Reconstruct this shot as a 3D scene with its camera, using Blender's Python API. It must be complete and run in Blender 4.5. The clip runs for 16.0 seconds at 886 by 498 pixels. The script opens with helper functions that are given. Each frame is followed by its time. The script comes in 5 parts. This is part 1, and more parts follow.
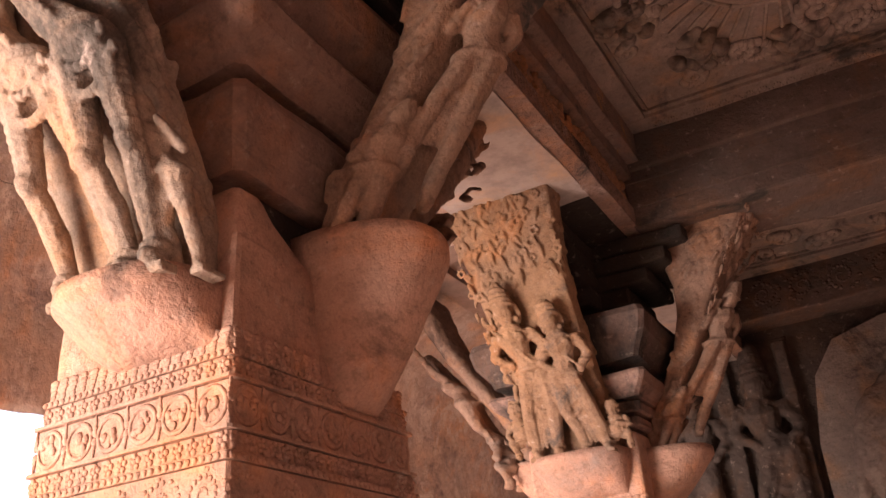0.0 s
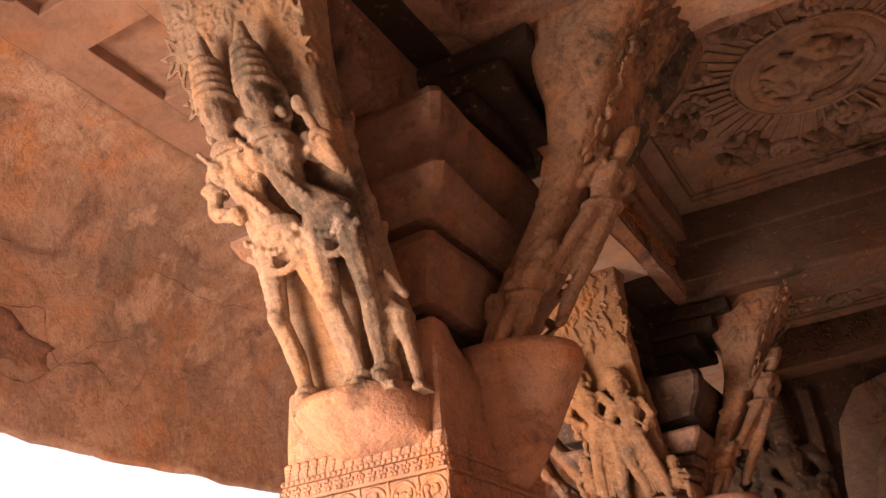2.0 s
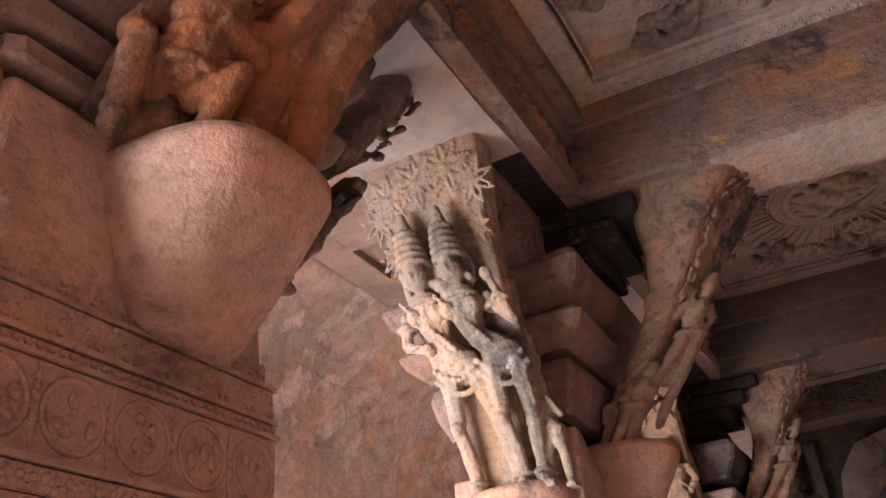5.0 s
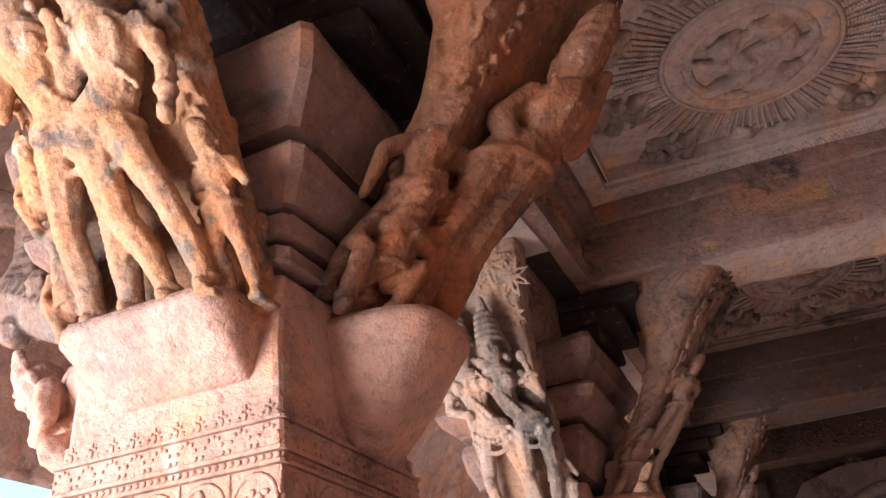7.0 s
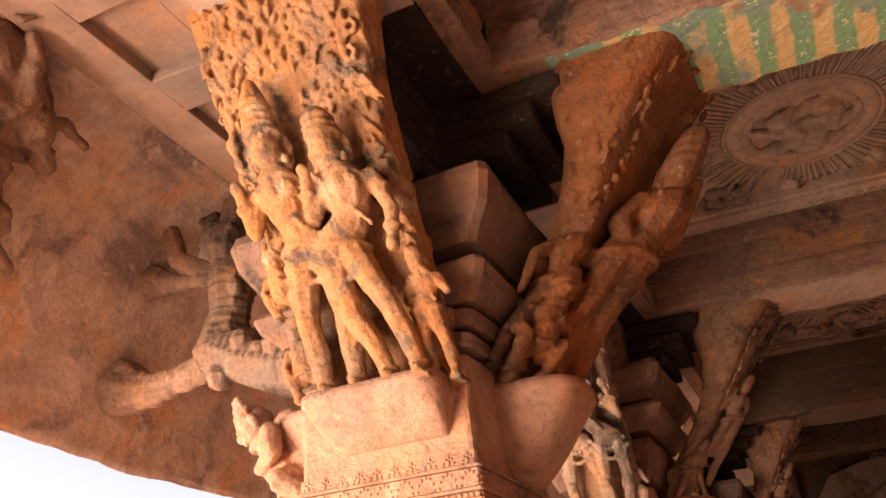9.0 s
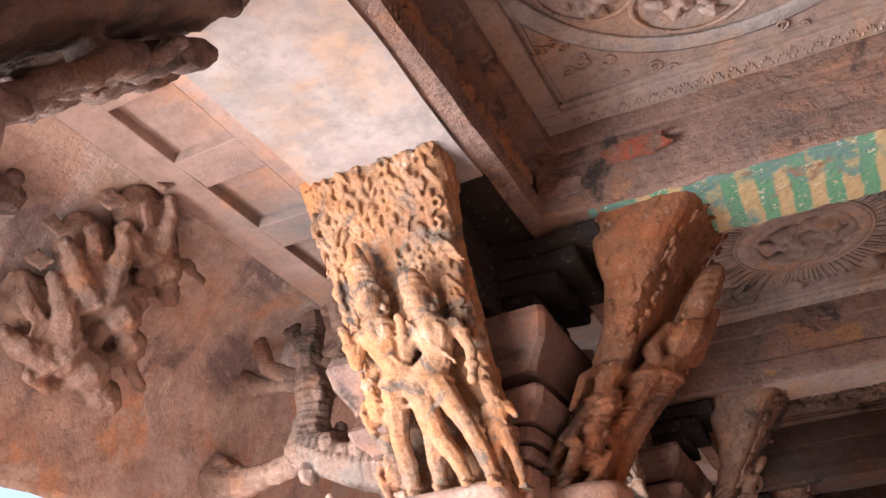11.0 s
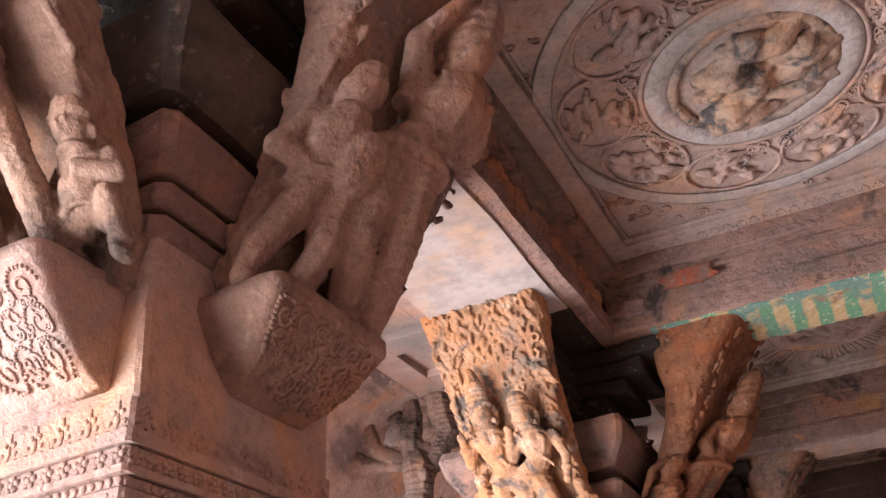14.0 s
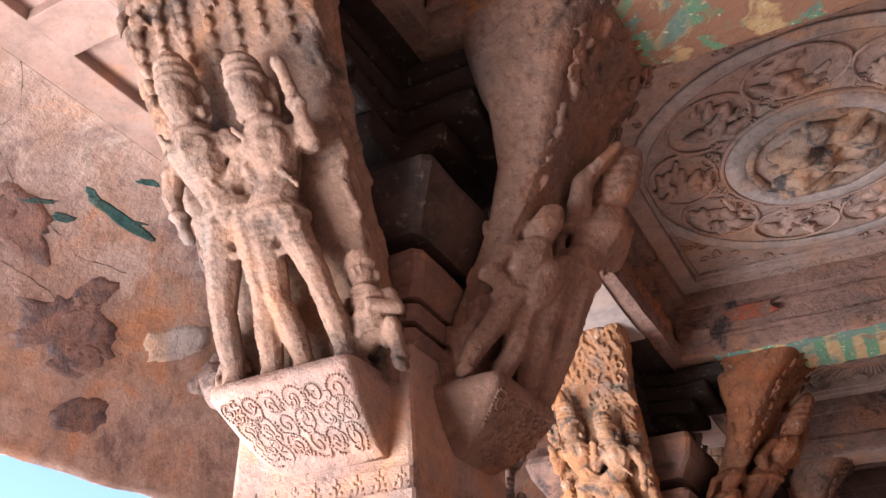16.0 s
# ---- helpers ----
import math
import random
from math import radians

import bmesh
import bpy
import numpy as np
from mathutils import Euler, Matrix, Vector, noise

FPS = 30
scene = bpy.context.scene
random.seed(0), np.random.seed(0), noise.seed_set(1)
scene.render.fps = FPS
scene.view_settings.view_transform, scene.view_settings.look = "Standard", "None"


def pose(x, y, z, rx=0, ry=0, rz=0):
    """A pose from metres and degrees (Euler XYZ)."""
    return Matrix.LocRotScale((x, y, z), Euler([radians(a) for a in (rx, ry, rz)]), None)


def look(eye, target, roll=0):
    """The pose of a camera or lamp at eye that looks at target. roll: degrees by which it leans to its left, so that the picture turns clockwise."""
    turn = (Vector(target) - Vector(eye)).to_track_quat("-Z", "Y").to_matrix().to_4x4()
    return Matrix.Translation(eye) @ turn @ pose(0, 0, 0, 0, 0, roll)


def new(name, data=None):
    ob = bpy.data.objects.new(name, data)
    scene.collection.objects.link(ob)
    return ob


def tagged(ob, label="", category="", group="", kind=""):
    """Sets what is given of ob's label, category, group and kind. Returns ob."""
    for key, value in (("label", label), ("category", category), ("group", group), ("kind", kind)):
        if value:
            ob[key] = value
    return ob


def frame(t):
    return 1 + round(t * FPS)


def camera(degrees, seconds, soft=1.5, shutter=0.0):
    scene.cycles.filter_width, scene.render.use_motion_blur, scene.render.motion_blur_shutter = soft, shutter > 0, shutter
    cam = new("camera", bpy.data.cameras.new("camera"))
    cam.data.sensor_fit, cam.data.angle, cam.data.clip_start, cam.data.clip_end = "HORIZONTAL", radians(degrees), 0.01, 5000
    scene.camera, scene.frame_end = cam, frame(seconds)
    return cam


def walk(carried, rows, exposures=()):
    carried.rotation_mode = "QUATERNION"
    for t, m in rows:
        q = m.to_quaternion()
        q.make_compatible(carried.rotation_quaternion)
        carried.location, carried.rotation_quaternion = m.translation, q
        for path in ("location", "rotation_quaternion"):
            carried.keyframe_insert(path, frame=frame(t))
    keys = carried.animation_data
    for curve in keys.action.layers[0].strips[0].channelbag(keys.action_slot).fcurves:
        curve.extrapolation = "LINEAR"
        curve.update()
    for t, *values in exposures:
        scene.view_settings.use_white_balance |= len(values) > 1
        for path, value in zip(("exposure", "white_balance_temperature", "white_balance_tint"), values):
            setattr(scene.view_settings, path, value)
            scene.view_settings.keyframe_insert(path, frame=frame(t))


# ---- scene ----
cam = camera(54.5, 16.0)
METRES, EYE, TILT, LEAN, TURN = 7.0, 1.6, 26.5, 4.5, 30.0
ROWS = [
    (0.0, 0.0, 0.0, 0.0, 0.0, 0.0, 0.0),
    (0.5, -0.0185, -0.0196, 0.009, 0.38, 0.34, 0.1),
    (1.0, -0.0313, -0.0457, 0.0197, 0.42, 0.66, 0.29),
    (1.5, -0.0483, -0.0726, 0.0329, 0.01, 1.15, 0.29),
    (2.0, -0.0693, -0.0955, 0.0418, -0.06, 1.71, 0.28),
    (2.5, -0.087, -0.1174, 0.0533, 0.18, 2.13, 0.21),
    (3.0, -0.1026, -0.146, 0.0646, 0.72, 2.36, 0.51),
    (3.5, -0.1196, -0.166, 0.0761, 1.26, 2.31, 0.91),
    (6.0, -0.2042, -0.2772, 0.1234, -3.86, 4.26, -1.26),
    (6.5, -0.2169, -0.31, 0.1374, -4.36, 4.51, -1.73),
    (7.0, -0.2366, -0.3318, 0.1459, -4.64, 4.04, -2.42),
    (7.5, -0.2659, -0.3533, 0.1541, -4.24, 3.19, -2.62),
    (8.0, -0.2772, -0.3807, 0.1647, -3.78, 2.4, -2.46),
    (8.5, -0.2902, -0.4093, 0.1783, -3.8, 2.32, -2.49),
    (9.0, -0.3099, -0.4358, 0.19, -3.53, 2.41, -2.6),
    (11.5, -0.359, -0.5585, 0.2477, -2.89, 5.85, -1.99),
    (12.0, -0.3664, -0.5821, 0.2604, -2.41, 6.79, -0.97),
    (12.5, -0.3866, -0.6047, 0.2708, -1.63, 8.98, -0.91),
    (13.0, -0.3996, -0.626, 0.2814, -1.76, 8.6, -1.3),
    (13.5, -0.4088, -0.653, 0.2905, -1.55, 6.62, -1.74),
    (14.0, -0.4243, -0.6741, 0.3021, -1.91, 6.33, -1.63),
    (14.5, -0.4442, -0.6977, 0.3114, -1.82, 4.6, -3.14),
    (15.0, -0.455, -0.7234, 0.3205, -0.1, 4.24, -3.6),
    (15.5, -0.468, -0.7519, 0.3354, -0.1, 4.16, -3.65),
    (16.0, -0.491, -0.781, 0.3466, -0.16, 4.16, -3.4),
]
EXPOSURES = [(0.0, 1.78, 6900, 20), (1.0, 1.64, 9600, 29), (2.0, 1.45, 9400, 29), (3.0, 1.82, 6200, 13), (3.7, 1.78, 5600, 7), (6.0, 1.5, 5300, 5), (7.0, 1.40, 5500, 11), (8.2, 1.18, 7700, 20), (9.2, 0.95, 10000, 33), (11.3, 1.34, 5300, 6), (13.0, 1.32, 5300, 8), (14.5, 0.98, 5600, 12), (16.0, 0.82, 5600, 12)]
walk(cam, [(t, pose(0, 0, EYE, TILT, LEAN, TURN) @ pose(METRES * x, METRES * y, METRES * z, 90 + pitch, roll, yaw)) for t, x, y, z, yaw, pitch, roll in ROWS], EXPOSURES)

import functools

# ---- world, sun and sky light ----
world = bpy.data.worlds.new("sky")
scene.world = world
world.use_nodes = True
wn = world.node_tree
sky = wn.nodes.new("ShaderNodeTexSky")
sky.sky_type, sky.sun_disc = "NISHITA", False
sky.sun_elevation, sky.sun_rotation = radians(36), radians(239)
wn.links.new(sky.outputs[0], wn.nodes["Background"].inputs[0])
wn.nodes["Background"].inputs[1].default_value = 0.15
sun = new("sun", bpy.data.lights.new("sun", "SUN"))
sun.data.energy, sun.data.angle, sun.data.color = 5.0, radians(0.6), (1.0, 0.86, 0.68)
SUN_FROM = Vector((-0.70, -0.42, 0.58))
sun.matrix_world = look(SUN_FROM * 20, (0, 0, 0))
# daylight in the open side of the verandah
day = new("daylight", bpy.data.lights.new("daylight", "AREA"))
day.data.shape, day.data.size, day.data.size_y = "RECTANGLE", 9.0, 2.8
day.data.energy, day.data.color = 1060.0, (1.0, 0.885, 0.77)
day.matrix_world = look((-5.2, -6.2, 0.5), (-2.0, -3.7, 3.0))


# ---- materials ----
def node(nt, kind, **values):
    n = nt.nodes.new(kind)
    for key, value in values.items():
        n.inputs[key.replace("_", " ")].default_value = value
    return n


def stone(name, base, other, stain, stain_at=0.60, stain_scale=1.6, bump=0.65, rough=0.88, relief=0.0, pale=(0.55, 0.42, 0.34), pale_at=0.66, sat=0.80, cool=0.62, tint=None, tint_at=0.64, speck=0.35):
    """Weathered sandstone: two tones, dark stains, pale crust, grain and pits."""
    def tone(c):
        grey = 0.3 * c[0] + 0.55 * c[1] + 0.15 * c[2]
        c = (c[0], c[1], c[1] - (c[1] - c[2]) * cool)
        return tuple(grey + (v - grey) * sat for v in c)

    base, other, stain, pale = tone(base), tone(other), tone(stain), tone(pale)
    m = bpy.data.materials.new(name)
    m.use_nodes = True
    nt = m.node_tree
    link = nt.links.new
    bsdf = nt.nodes["Principled BSDF"]
    pos = nt.nodes.new("ShaderNodeNewGeometry").outputs["Position"]

    def cloud(scale, detail, rough_, dist=0.0):
        n = node(nt, "ShaderNodeTexNoise", Scale=scale, Detail=detail, Roughness=rough_, Distortion=dist)
        link(pos, n.inputs["Vector"])
        return n.outputs[0]

    def ramp(src, a, b):
        n = nt.nodes.new("ShaderNodeMapRange")
        n.inputs[1].default_value, n.inputs[2].default_value = a, b
        link(src, n.inputs[0])
        return n.outputs[0]

    def mix(fac, a, b, mode="MIX"):
        n = nt.nodes.new("ShaderNodeMix")
        n.data_type, n.blend_type = "RGBA", mode
        for src, sock in ((fac, n.inputs[0]), (a, n.inputs[6]), (b, n.inputs[7])):
            if isinstance(src, (int, float)):
                sock.default_value = src
            elif isinstance(src, tuple):
                sock.default_value = (*src, 1)
            else:
                link(src, sock)
        return n.outputs[2]

    col = mix(ramp(cloud(1.7, 6, 0.6, 0.4), 0.40, 0.60), base, other)
    warm = (base[0] * 1.12, base[1] * 0.86, base[2] * 0.62)
    col = mix(ramp(cloud(2.7, 7, 0.62, 0.5), 0.50, 0.66), col, warm)
    dull = tuple(0.55 * v + 0.02 for v in (0.9 * base[1], 0.9 * base[1], 0.9 * base[1]))
    col = mix(ramp(cloud(0.9, 8, 0.68, 0.8), 0.55, 0.72), col, dull)
    col = mix(ramp(cloud(9.0, 5, 0.65), 0.42, 0.75), col, tuple(0.62 * c for c in base))
    col = mix(ramp(cloud(stain_scale, 7, 0.68, 0.7), stain_at, stain_at + 0.10), col, stain)
    col = mix(ramp(cloud(3.1, 8, 0.7, 0.3), pale_at, pale_at + 0.09), col, pale)
    if tint:
        col = mix(ramp(cloud(2.2, 9, 0.72, 1.2), tint_at, tint_at + 0.05), col, tint)
    col = mix(ramp(cloud(34.0, 4, 0.6), 0.52, 0.72), col, mix(speck, col, (0.05, 0.035, 0.03)))
    col = mix(ramp(cloud(21.0, 5, 0.65), 0.60, 0.74), col, mix(speck, col, pale))
    grain = cloud(140.0, 3, 0.6)
    col = mix(ramp(grain, 0.3, 0.75), col, mix(0.7 * speck, col, (0.03, 0.02, 0.015)))
    link(col, bsdf.inputs["Base Color"])
    bsdf.inputs["Roughness"].default_value = rough
    bsdf.inputs["Specular IOR Level"].default_value = 0.25
    pits = node(nt, "ShaderNodeTexVoronoi", Scale=38.0)
    link(pos, pits.inputs["Vector"])
    b1, b2, b3 = (nt.nodes.new("ShaderNodeBump") for _ in range(3))
    for b, src, strength, dist in ((b1, cloud(14.0, 6, 0.65), bump, 0.03), (b2, grain, bump * 0.6, 0.006), (b3, ramp(pits.outputs[0], 0.0, 0.35), bump * 0.35 + relief, 0.008)):
        b.inputs["Strength"].default_value, b.inputs["Distance"].default_value = strength, dist
        link(src, b.inputs["Height"])
    link(b1.outputs[0], b2.inputs["Normal"])
    link(b2.outputs[0], b3.inputs["Normal"])
    link(b3.outputs[0], bsdf.inputs["Normal"])
    return m


PILLAR = stone("pillar_sandstone", (0.54, 0.32, 0.20), (0.46, 0.25, 0.15), (0.15, 0.09, 0.06), 0.60, sat=0.92, cool=0.65, speck=0.36, pale=(0.58, 0.46, 0.36), pale_at=0.62)
PILLAR_PALE = stone("pale_pillar_sandstone", (0.50, 0.36, 0.27), (0.44, 0.26, 0.17), (0.17, 0.11, 0.09), 0.62, sat=0.82, speck=0.28)
# capital stone with the shade of its recess mixed into the colour
CAPITAL_SHADED = stone("shaded_capital_sandstone", (0.14, 0.085, 0.06), (0.085, 0.055, 0.043), (0.035, 0.03, 0.028), 0.48)
# near-black, so the colour itself holds the deep shade behind the struts
SHADE_BLACK = stone("shade_black_stone", (0.035, 0.028, 0.025), (0.028, 0.022, 0.02), (0.015, 0.014, 0.014), 0.55, pale_at=0.80)
CREAM = stone("cream_carved_stone", (0.42, 0.295, 0.18), (0.29, 0.205, 0.125), (0.10, 0.08, 0.062), 0.56, sat=0.82, speck=0.45, bump=0.6)
OCHRE = stone("ochre_carved_stone", (0.48, 0.22, 0.05), (0.40, 0.23, 0.11), (0.11, 0.085, 0.07), 0.55, 4.0, pale=(0.56, 0.42, 0.29), pale_at=0.58, sat=0.92, cool=0.8, tint=(0.17, 0.13, 0.10), tint_at=0.55, speck=0.45, bump=0.6)
UMBER = stone("umber_carved_stone", (0.31, 0.128, 0.040), (0.19, 0.087, 0.037), (0.06, 0.036, 0.025), 0.51, 1.3, sat=0.95, cool=0.8, speck=0.45, bump=0.6)
BROWN = stone("brown_carved_stone", (0.33, 0.20, 0.125), (0.24, 0.145, 0.09), (0.07, 0.05, 0.04), 0.58, sat=0.90, cool=0.7, speck=0.45, bump=0.6)
SOOT = stone("sooty_carved_stone", (0.25, 0.16, 0.115), (0.19, 0.12, 0.09), (0.06, 0.05, 0.045), 0.52)
LINTEL = stone("plastered_soffit", (0.45, 0.36, 0.31), (0.42, 0.32, 0.26), (0.36, 0.26, 0.21), 0.70, bump=0.15, speck=0.10, sat=0.60, cool=0.45)
BEAM = stone("beam_sandstone", (0.37, 0.22, 0.14), (0.27, 0.165, 0.115), (0.065, 0.05, 0.045), 0.56, 2.6, bump=0.9, pale=(0.40, 0.29, 0.23), pale_at=0.60, tint=(0.44, 0.24, 0.10), tint_at=0.60, speck=0.5)
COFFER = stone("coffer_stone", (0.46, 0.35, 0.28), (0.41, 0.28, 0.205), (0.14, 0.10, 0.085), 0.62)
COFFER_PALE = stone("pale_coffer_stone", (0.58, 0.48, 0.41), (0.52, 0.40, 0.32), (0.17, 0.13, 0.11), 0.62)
# coffer stone for the far bays, with the light's falloff in its colour
COFFER_SHADED = stone("shaded_coffer_stone", (0.32, 0.23, 0.175), (0.25, 0.175, 0.13), (0.05, 0.04, 0.035), 0.55)
EAVE = stone("eave_sandstone", (0.62, 0.42, 0.27), (0.52, 0.41, 0.36), (0.25, 0.18, 0.18), 0.54, 1.9, bump=0.6, pale=(0.66, 0.52, 0.42), pale_at=0.53, sat=0.85, tint=(0.09, 0.17, 0.16), tint_at=0.69, speck=0.25)
EAVE_BAND = stone("eave_band_plaster", (0.46, 0.31, 0.23), (0.41, 0.25, 0.17), (0.20, 0.13, 0.10), 0.64, bump=0.25, speck=0.15)
FLOOR = stone("floor_stone", (0.54, 0.40, 0.30), (0.48, 0.34, 0.25), (0.20, 0.14, 0.10), 0.66)
GROUND = stone("ground_stone", (0.48, 0.34, 0.24), (0.44, 0.28, 0.18), (0.24, 0.18, 0.12), 0.66)
# shaded copy of the beam stone, for beams deep in the verandah
BEAM_SHADED = stone("shaded_beam_sandstone", (0.15, 0.095, 0.07), (0.11, 0.075, 0.06), (0.04, 0.035, 0.03), 0.54)
FRIEZE = stone("frieze_sandstone", (0.46, 0.24, 0.11), (0.36, 0.19, 0.10), (0.10, 0.07, 0.055), 0.58, sat=0.95, cool=0.8)
TEAL = stone("teal_paint_remnant", (0.05, 0.14, 0.145), (0.09, 0.17, 0.16), (0.10, 0.10, 0.10), 0.62, 5.0, sat=1.0)
RED = stone("red_paint_remnant", (0.42, 0.10, 0.05), (0.24, 0.11, 0.08), (0.20, 0.12, 0.09), 0.47, 9.0, sat=1.0, cool=1.0)
WHITE = stone("white_lime_patch", (0.78, 0.76, 0.74), (0.70, 0.68, 0.66), (0.45, 0.40, 0.36), 0.68, sat=1.0)
DARK = stone("dark_stain_patch", (0.27, 0.21, 0.22), (0.40, 0.25, 0.18), (0.17, 0.14, 0.155), 0.52, 6.0, sat=1.0)
PANEL = stone("grey_relief_stone", (0.27, 0.225, 0.195), (0.21, 0.17, 0.15), (0.05, 0.045, 0.042), 0.58, sat=0.9)
RELIEF = stone("wheel_relief_stone", (0.48, 0.34, 0.25), (0.41, 0.27, 0.19), (0.15, 0.13, 0.13), 0.58, 5.0)
RELIEF_GREY = stone("pale_relief_stone", (0.54, 0.46, 0.40), (0.46, 0.37, 0.31), (0.14, 0.12, 0.11), 0.60, 5.0)
# relief stone darkened likewise for the shade of the far bays
RELIEF_SHADED = stone("shaded_relief_stone", (0.36, 0.27, 0.20), (0.30, 0.21, 0.15), (0.05, 0.042, 0.038), 0.56, 4.0)
PALE_RIM = stone("pale_rim_stone", (0.47, 0.42, 0.41), (0.42, 0.36, 0.33), (0.24, 0.17, 0.13), 0.64)
OCHRE_DARK = stone("dull_ochre_carved_stone", (0.33, 0.18, 0.075), (0.27, 0.16, 0.09), (0.09, 0.07, 0.06), 0.55, 2.4, sat=0.9, cool=0.8, speck=0.45, bump=0.6)
TAN = stone("tan_carved_stone", (0.35, 0.22, 0.13), (0.28, 0.17, 0.10), (0.055, 0.048, 0.044), 0.52, 1.5, sat=0.90, cool=0.7, speck=0.45, bump=0.6)
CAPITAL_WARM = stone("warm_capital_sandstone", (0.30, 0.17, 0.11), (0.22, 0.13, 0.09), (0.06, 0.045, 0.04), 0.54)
# shaded copy of the wall stone for the far end
WALL_SHADED = stone("shaded_wall_sandstone", (0.085, 0.058, 0.045), (0.065, 0.047, 0.038), (0.04, 0.035, 0.03), 0.55)
CRACK = stone("dark_crack", (0.07, 0.05, 0.045), (0.05, 0.04, 0.035), (0.03, 0.03, 0.03), 0.6)
RELIEF_SOOT = stone("blackened_relief_stone", (0.44, 0.31, 0.17), (0.26, 0.21, 0.18), (0.085, 0.08, 0.085), 0.50, 6.0, sat=0.95)
WALL = stone("wall_sandstone", (0.38, 0.23, 0.16), (0.32, 0.18, 0.12), (0.12, 0.08, 0.06), 0.58)


def paint(name, pitch, loss, lime):
    """Striped old paint, flaked down to the stone in places."""
    m = bpy.data.materials.new(name)
    m.use_nodes = True
    nt = m.node_tree
    link = nt.links.new
    bsdf = nt.nodes["Principled BSDF"]
    pos = nt.nodes.new("ShaderNodeNewGeometry").outputs["Position"]

    def cloud(scale, detail, a, b, seed):
        shift = nt.nodes.new("ShaderNodeVectorMath")
        shift.inputs[1].default_value = (seed, seed * 0.7, 0)
        link(pos, shift.inputs[0])
        n = node(nt, "ShaderNodeTexNoise", Scale=scale, Detail=detail, Roughness=0.6, Distortion=0.6)
        link(shift.outputs[0], n.inputs["Vector"])
        r = nt.nodes.new("ShaderNodeMapRange")
        r.inputs[1].default_value, r.inputs[2].default_value = a, b
        link(n.outputs[0], r.inputs[0])
        return r.outputs[0]

    def mix(fac, a, b):
        n = nt.nodes.new("ShaderNodeMix")
        n.data_type = "RGBA"
        link(fac, n.inputs[0])
        for src, sock in ((a, n.inputs[6]), (b, n.inputs[7])):
            if isinstance(src, tuple):
                sock.default_value = (*src, 1)
            else:
                link(src, sock)
        return n.outputs[2]

    wave = node(nt, "ShaderNodeTexWave", Scale=math.pi / (10 * pitch), Distortion=0.9, Detail=3.0)
    wave.inputs["Detail Scale"].default_value = 3.0
    link(pos, wave.inputs["Vector"])
    stripe = nt.nodes.new("ShaderNodeMapRange")
    stripe.inputs[1].default_value, stripe.inputs[2].default_value = 0.35, 0.60
    link(wave.outputs["Fac"], stripe.inputs[0])
    col = mix(stripe.outputs[0], (0.48, 0.36, 0.19), (0.13, 0.30, 0.18))
    col = mix(cloud(3.0, 4, 0.52, 0.60, 5.0), col, (0.14, 0.25, 0.22))
    col = mix(cloud(30.0, 4, 0.62, 0.67, 9.0), col, (0.54, 0.47, 0.26))
    col = mix(cloud(26.0, 3, lime, lime + 0.04, 2.0), col, (0.55, 0.54, 0.42))
    col = mix(cloud(7.0, 6, loss, loss + 0.06, 14.0), col, (0.27, 0.15, 0.095))
    link(col, bsdf.inputs["Base Color"])
    bsdf.inputs["Roughness"].default_value = 0.85
    bump = nt.nodes.new("ShaderNodeBump")
    bump.inputs["Strength"].default_value, bump.inputs["Distance"].default_value = 0.5, 0.01
    link(cloud(16.0, 5, 0.3, 0.7, 9.0), bump.inputs["Height"])
    link(bump.outputs[0], bsdf.inputs["Normal"])
    return m


PAINT = paint("striped_green_paint", 0.15, 0.60, 0.63)
PAINT_WORN = paint("worn_striped_paint", 0.30, 0.47, 0.62)


# ---- helpers for building ----
def finish(ob, bm, material, smooth=True):
    bmesh.ops.recalc_face_normals(bm, faces=bm.faces)
    for f in bm.faces:
        f.smooth = smooth
    bm.to_mesh(ob.data)
    bm.free()
    ob.data.materials.append(material)
    return ob


def part(name, bm, material, parent=None, label="", smooth=False):
    ob = finish(new(name, bpy.data.meshes.new(name)), bm, material, smooth)
    if parent is not None:
        ob.parent = parent
    if label:
        tagged(ob, label)
    return ob


def thing(name, m, label, category, group="", kind=""):
    ob = new(name)
    ob.matrix_basis = m
    ob.empty_display_size = 0.1
    return tagged(ob, label, category, group, kind)


def box(bm, lo, hi, cuts=0, bevel=0.0, wobble=0.0, freq=3.0, seed=0.0):
    """A block between two corners, with chamfered edges and hand-cut unevenness."""
    tmp = bmesh.new()
    bmesh.ops.create_cube(tmp, size=1)
    c, s = [(a + b) / 2 for a, b in zip(lo, hi)], [b - a for a, b in zip(lo, hi)]
    for v in tmp.verts:
        v.co = Vector((c[0] + v.co.x * s[0], c[1] + v.co.y * s[1], c[2] + v.co.z * s[2]))
    if cuts:
        bmesh.ops.subdivide_edges(tmp, edges=tmp.edges, cuts=cuts, use_grid_fill=True)
    if bevel:
        sharp = [e for e in tmp.edges if len(e.link_faces) == 2 and e.calc_face_angle(0) > 0.5]
        bmesh.ops.bevel(tmp, geom=sharp, offset=bevel, segments=2, affect="EDGES", profile=0.5)
    if wobble:
        for v in tmp.verts:
            v.co += wobble * noise.noise_vector(v.co * freq + Vector((seed, 0, 0)))
    add(bm, tmp)


def add(bm, other):
    """Joins another bmesh into bm."""
    table = [bm.verts.new(v.co) for v in other.verts]
    other.verts.index_update()
    for f in other.faces:
        bm.faces.new([table[v.index] for v in f.verts])
    other.free()


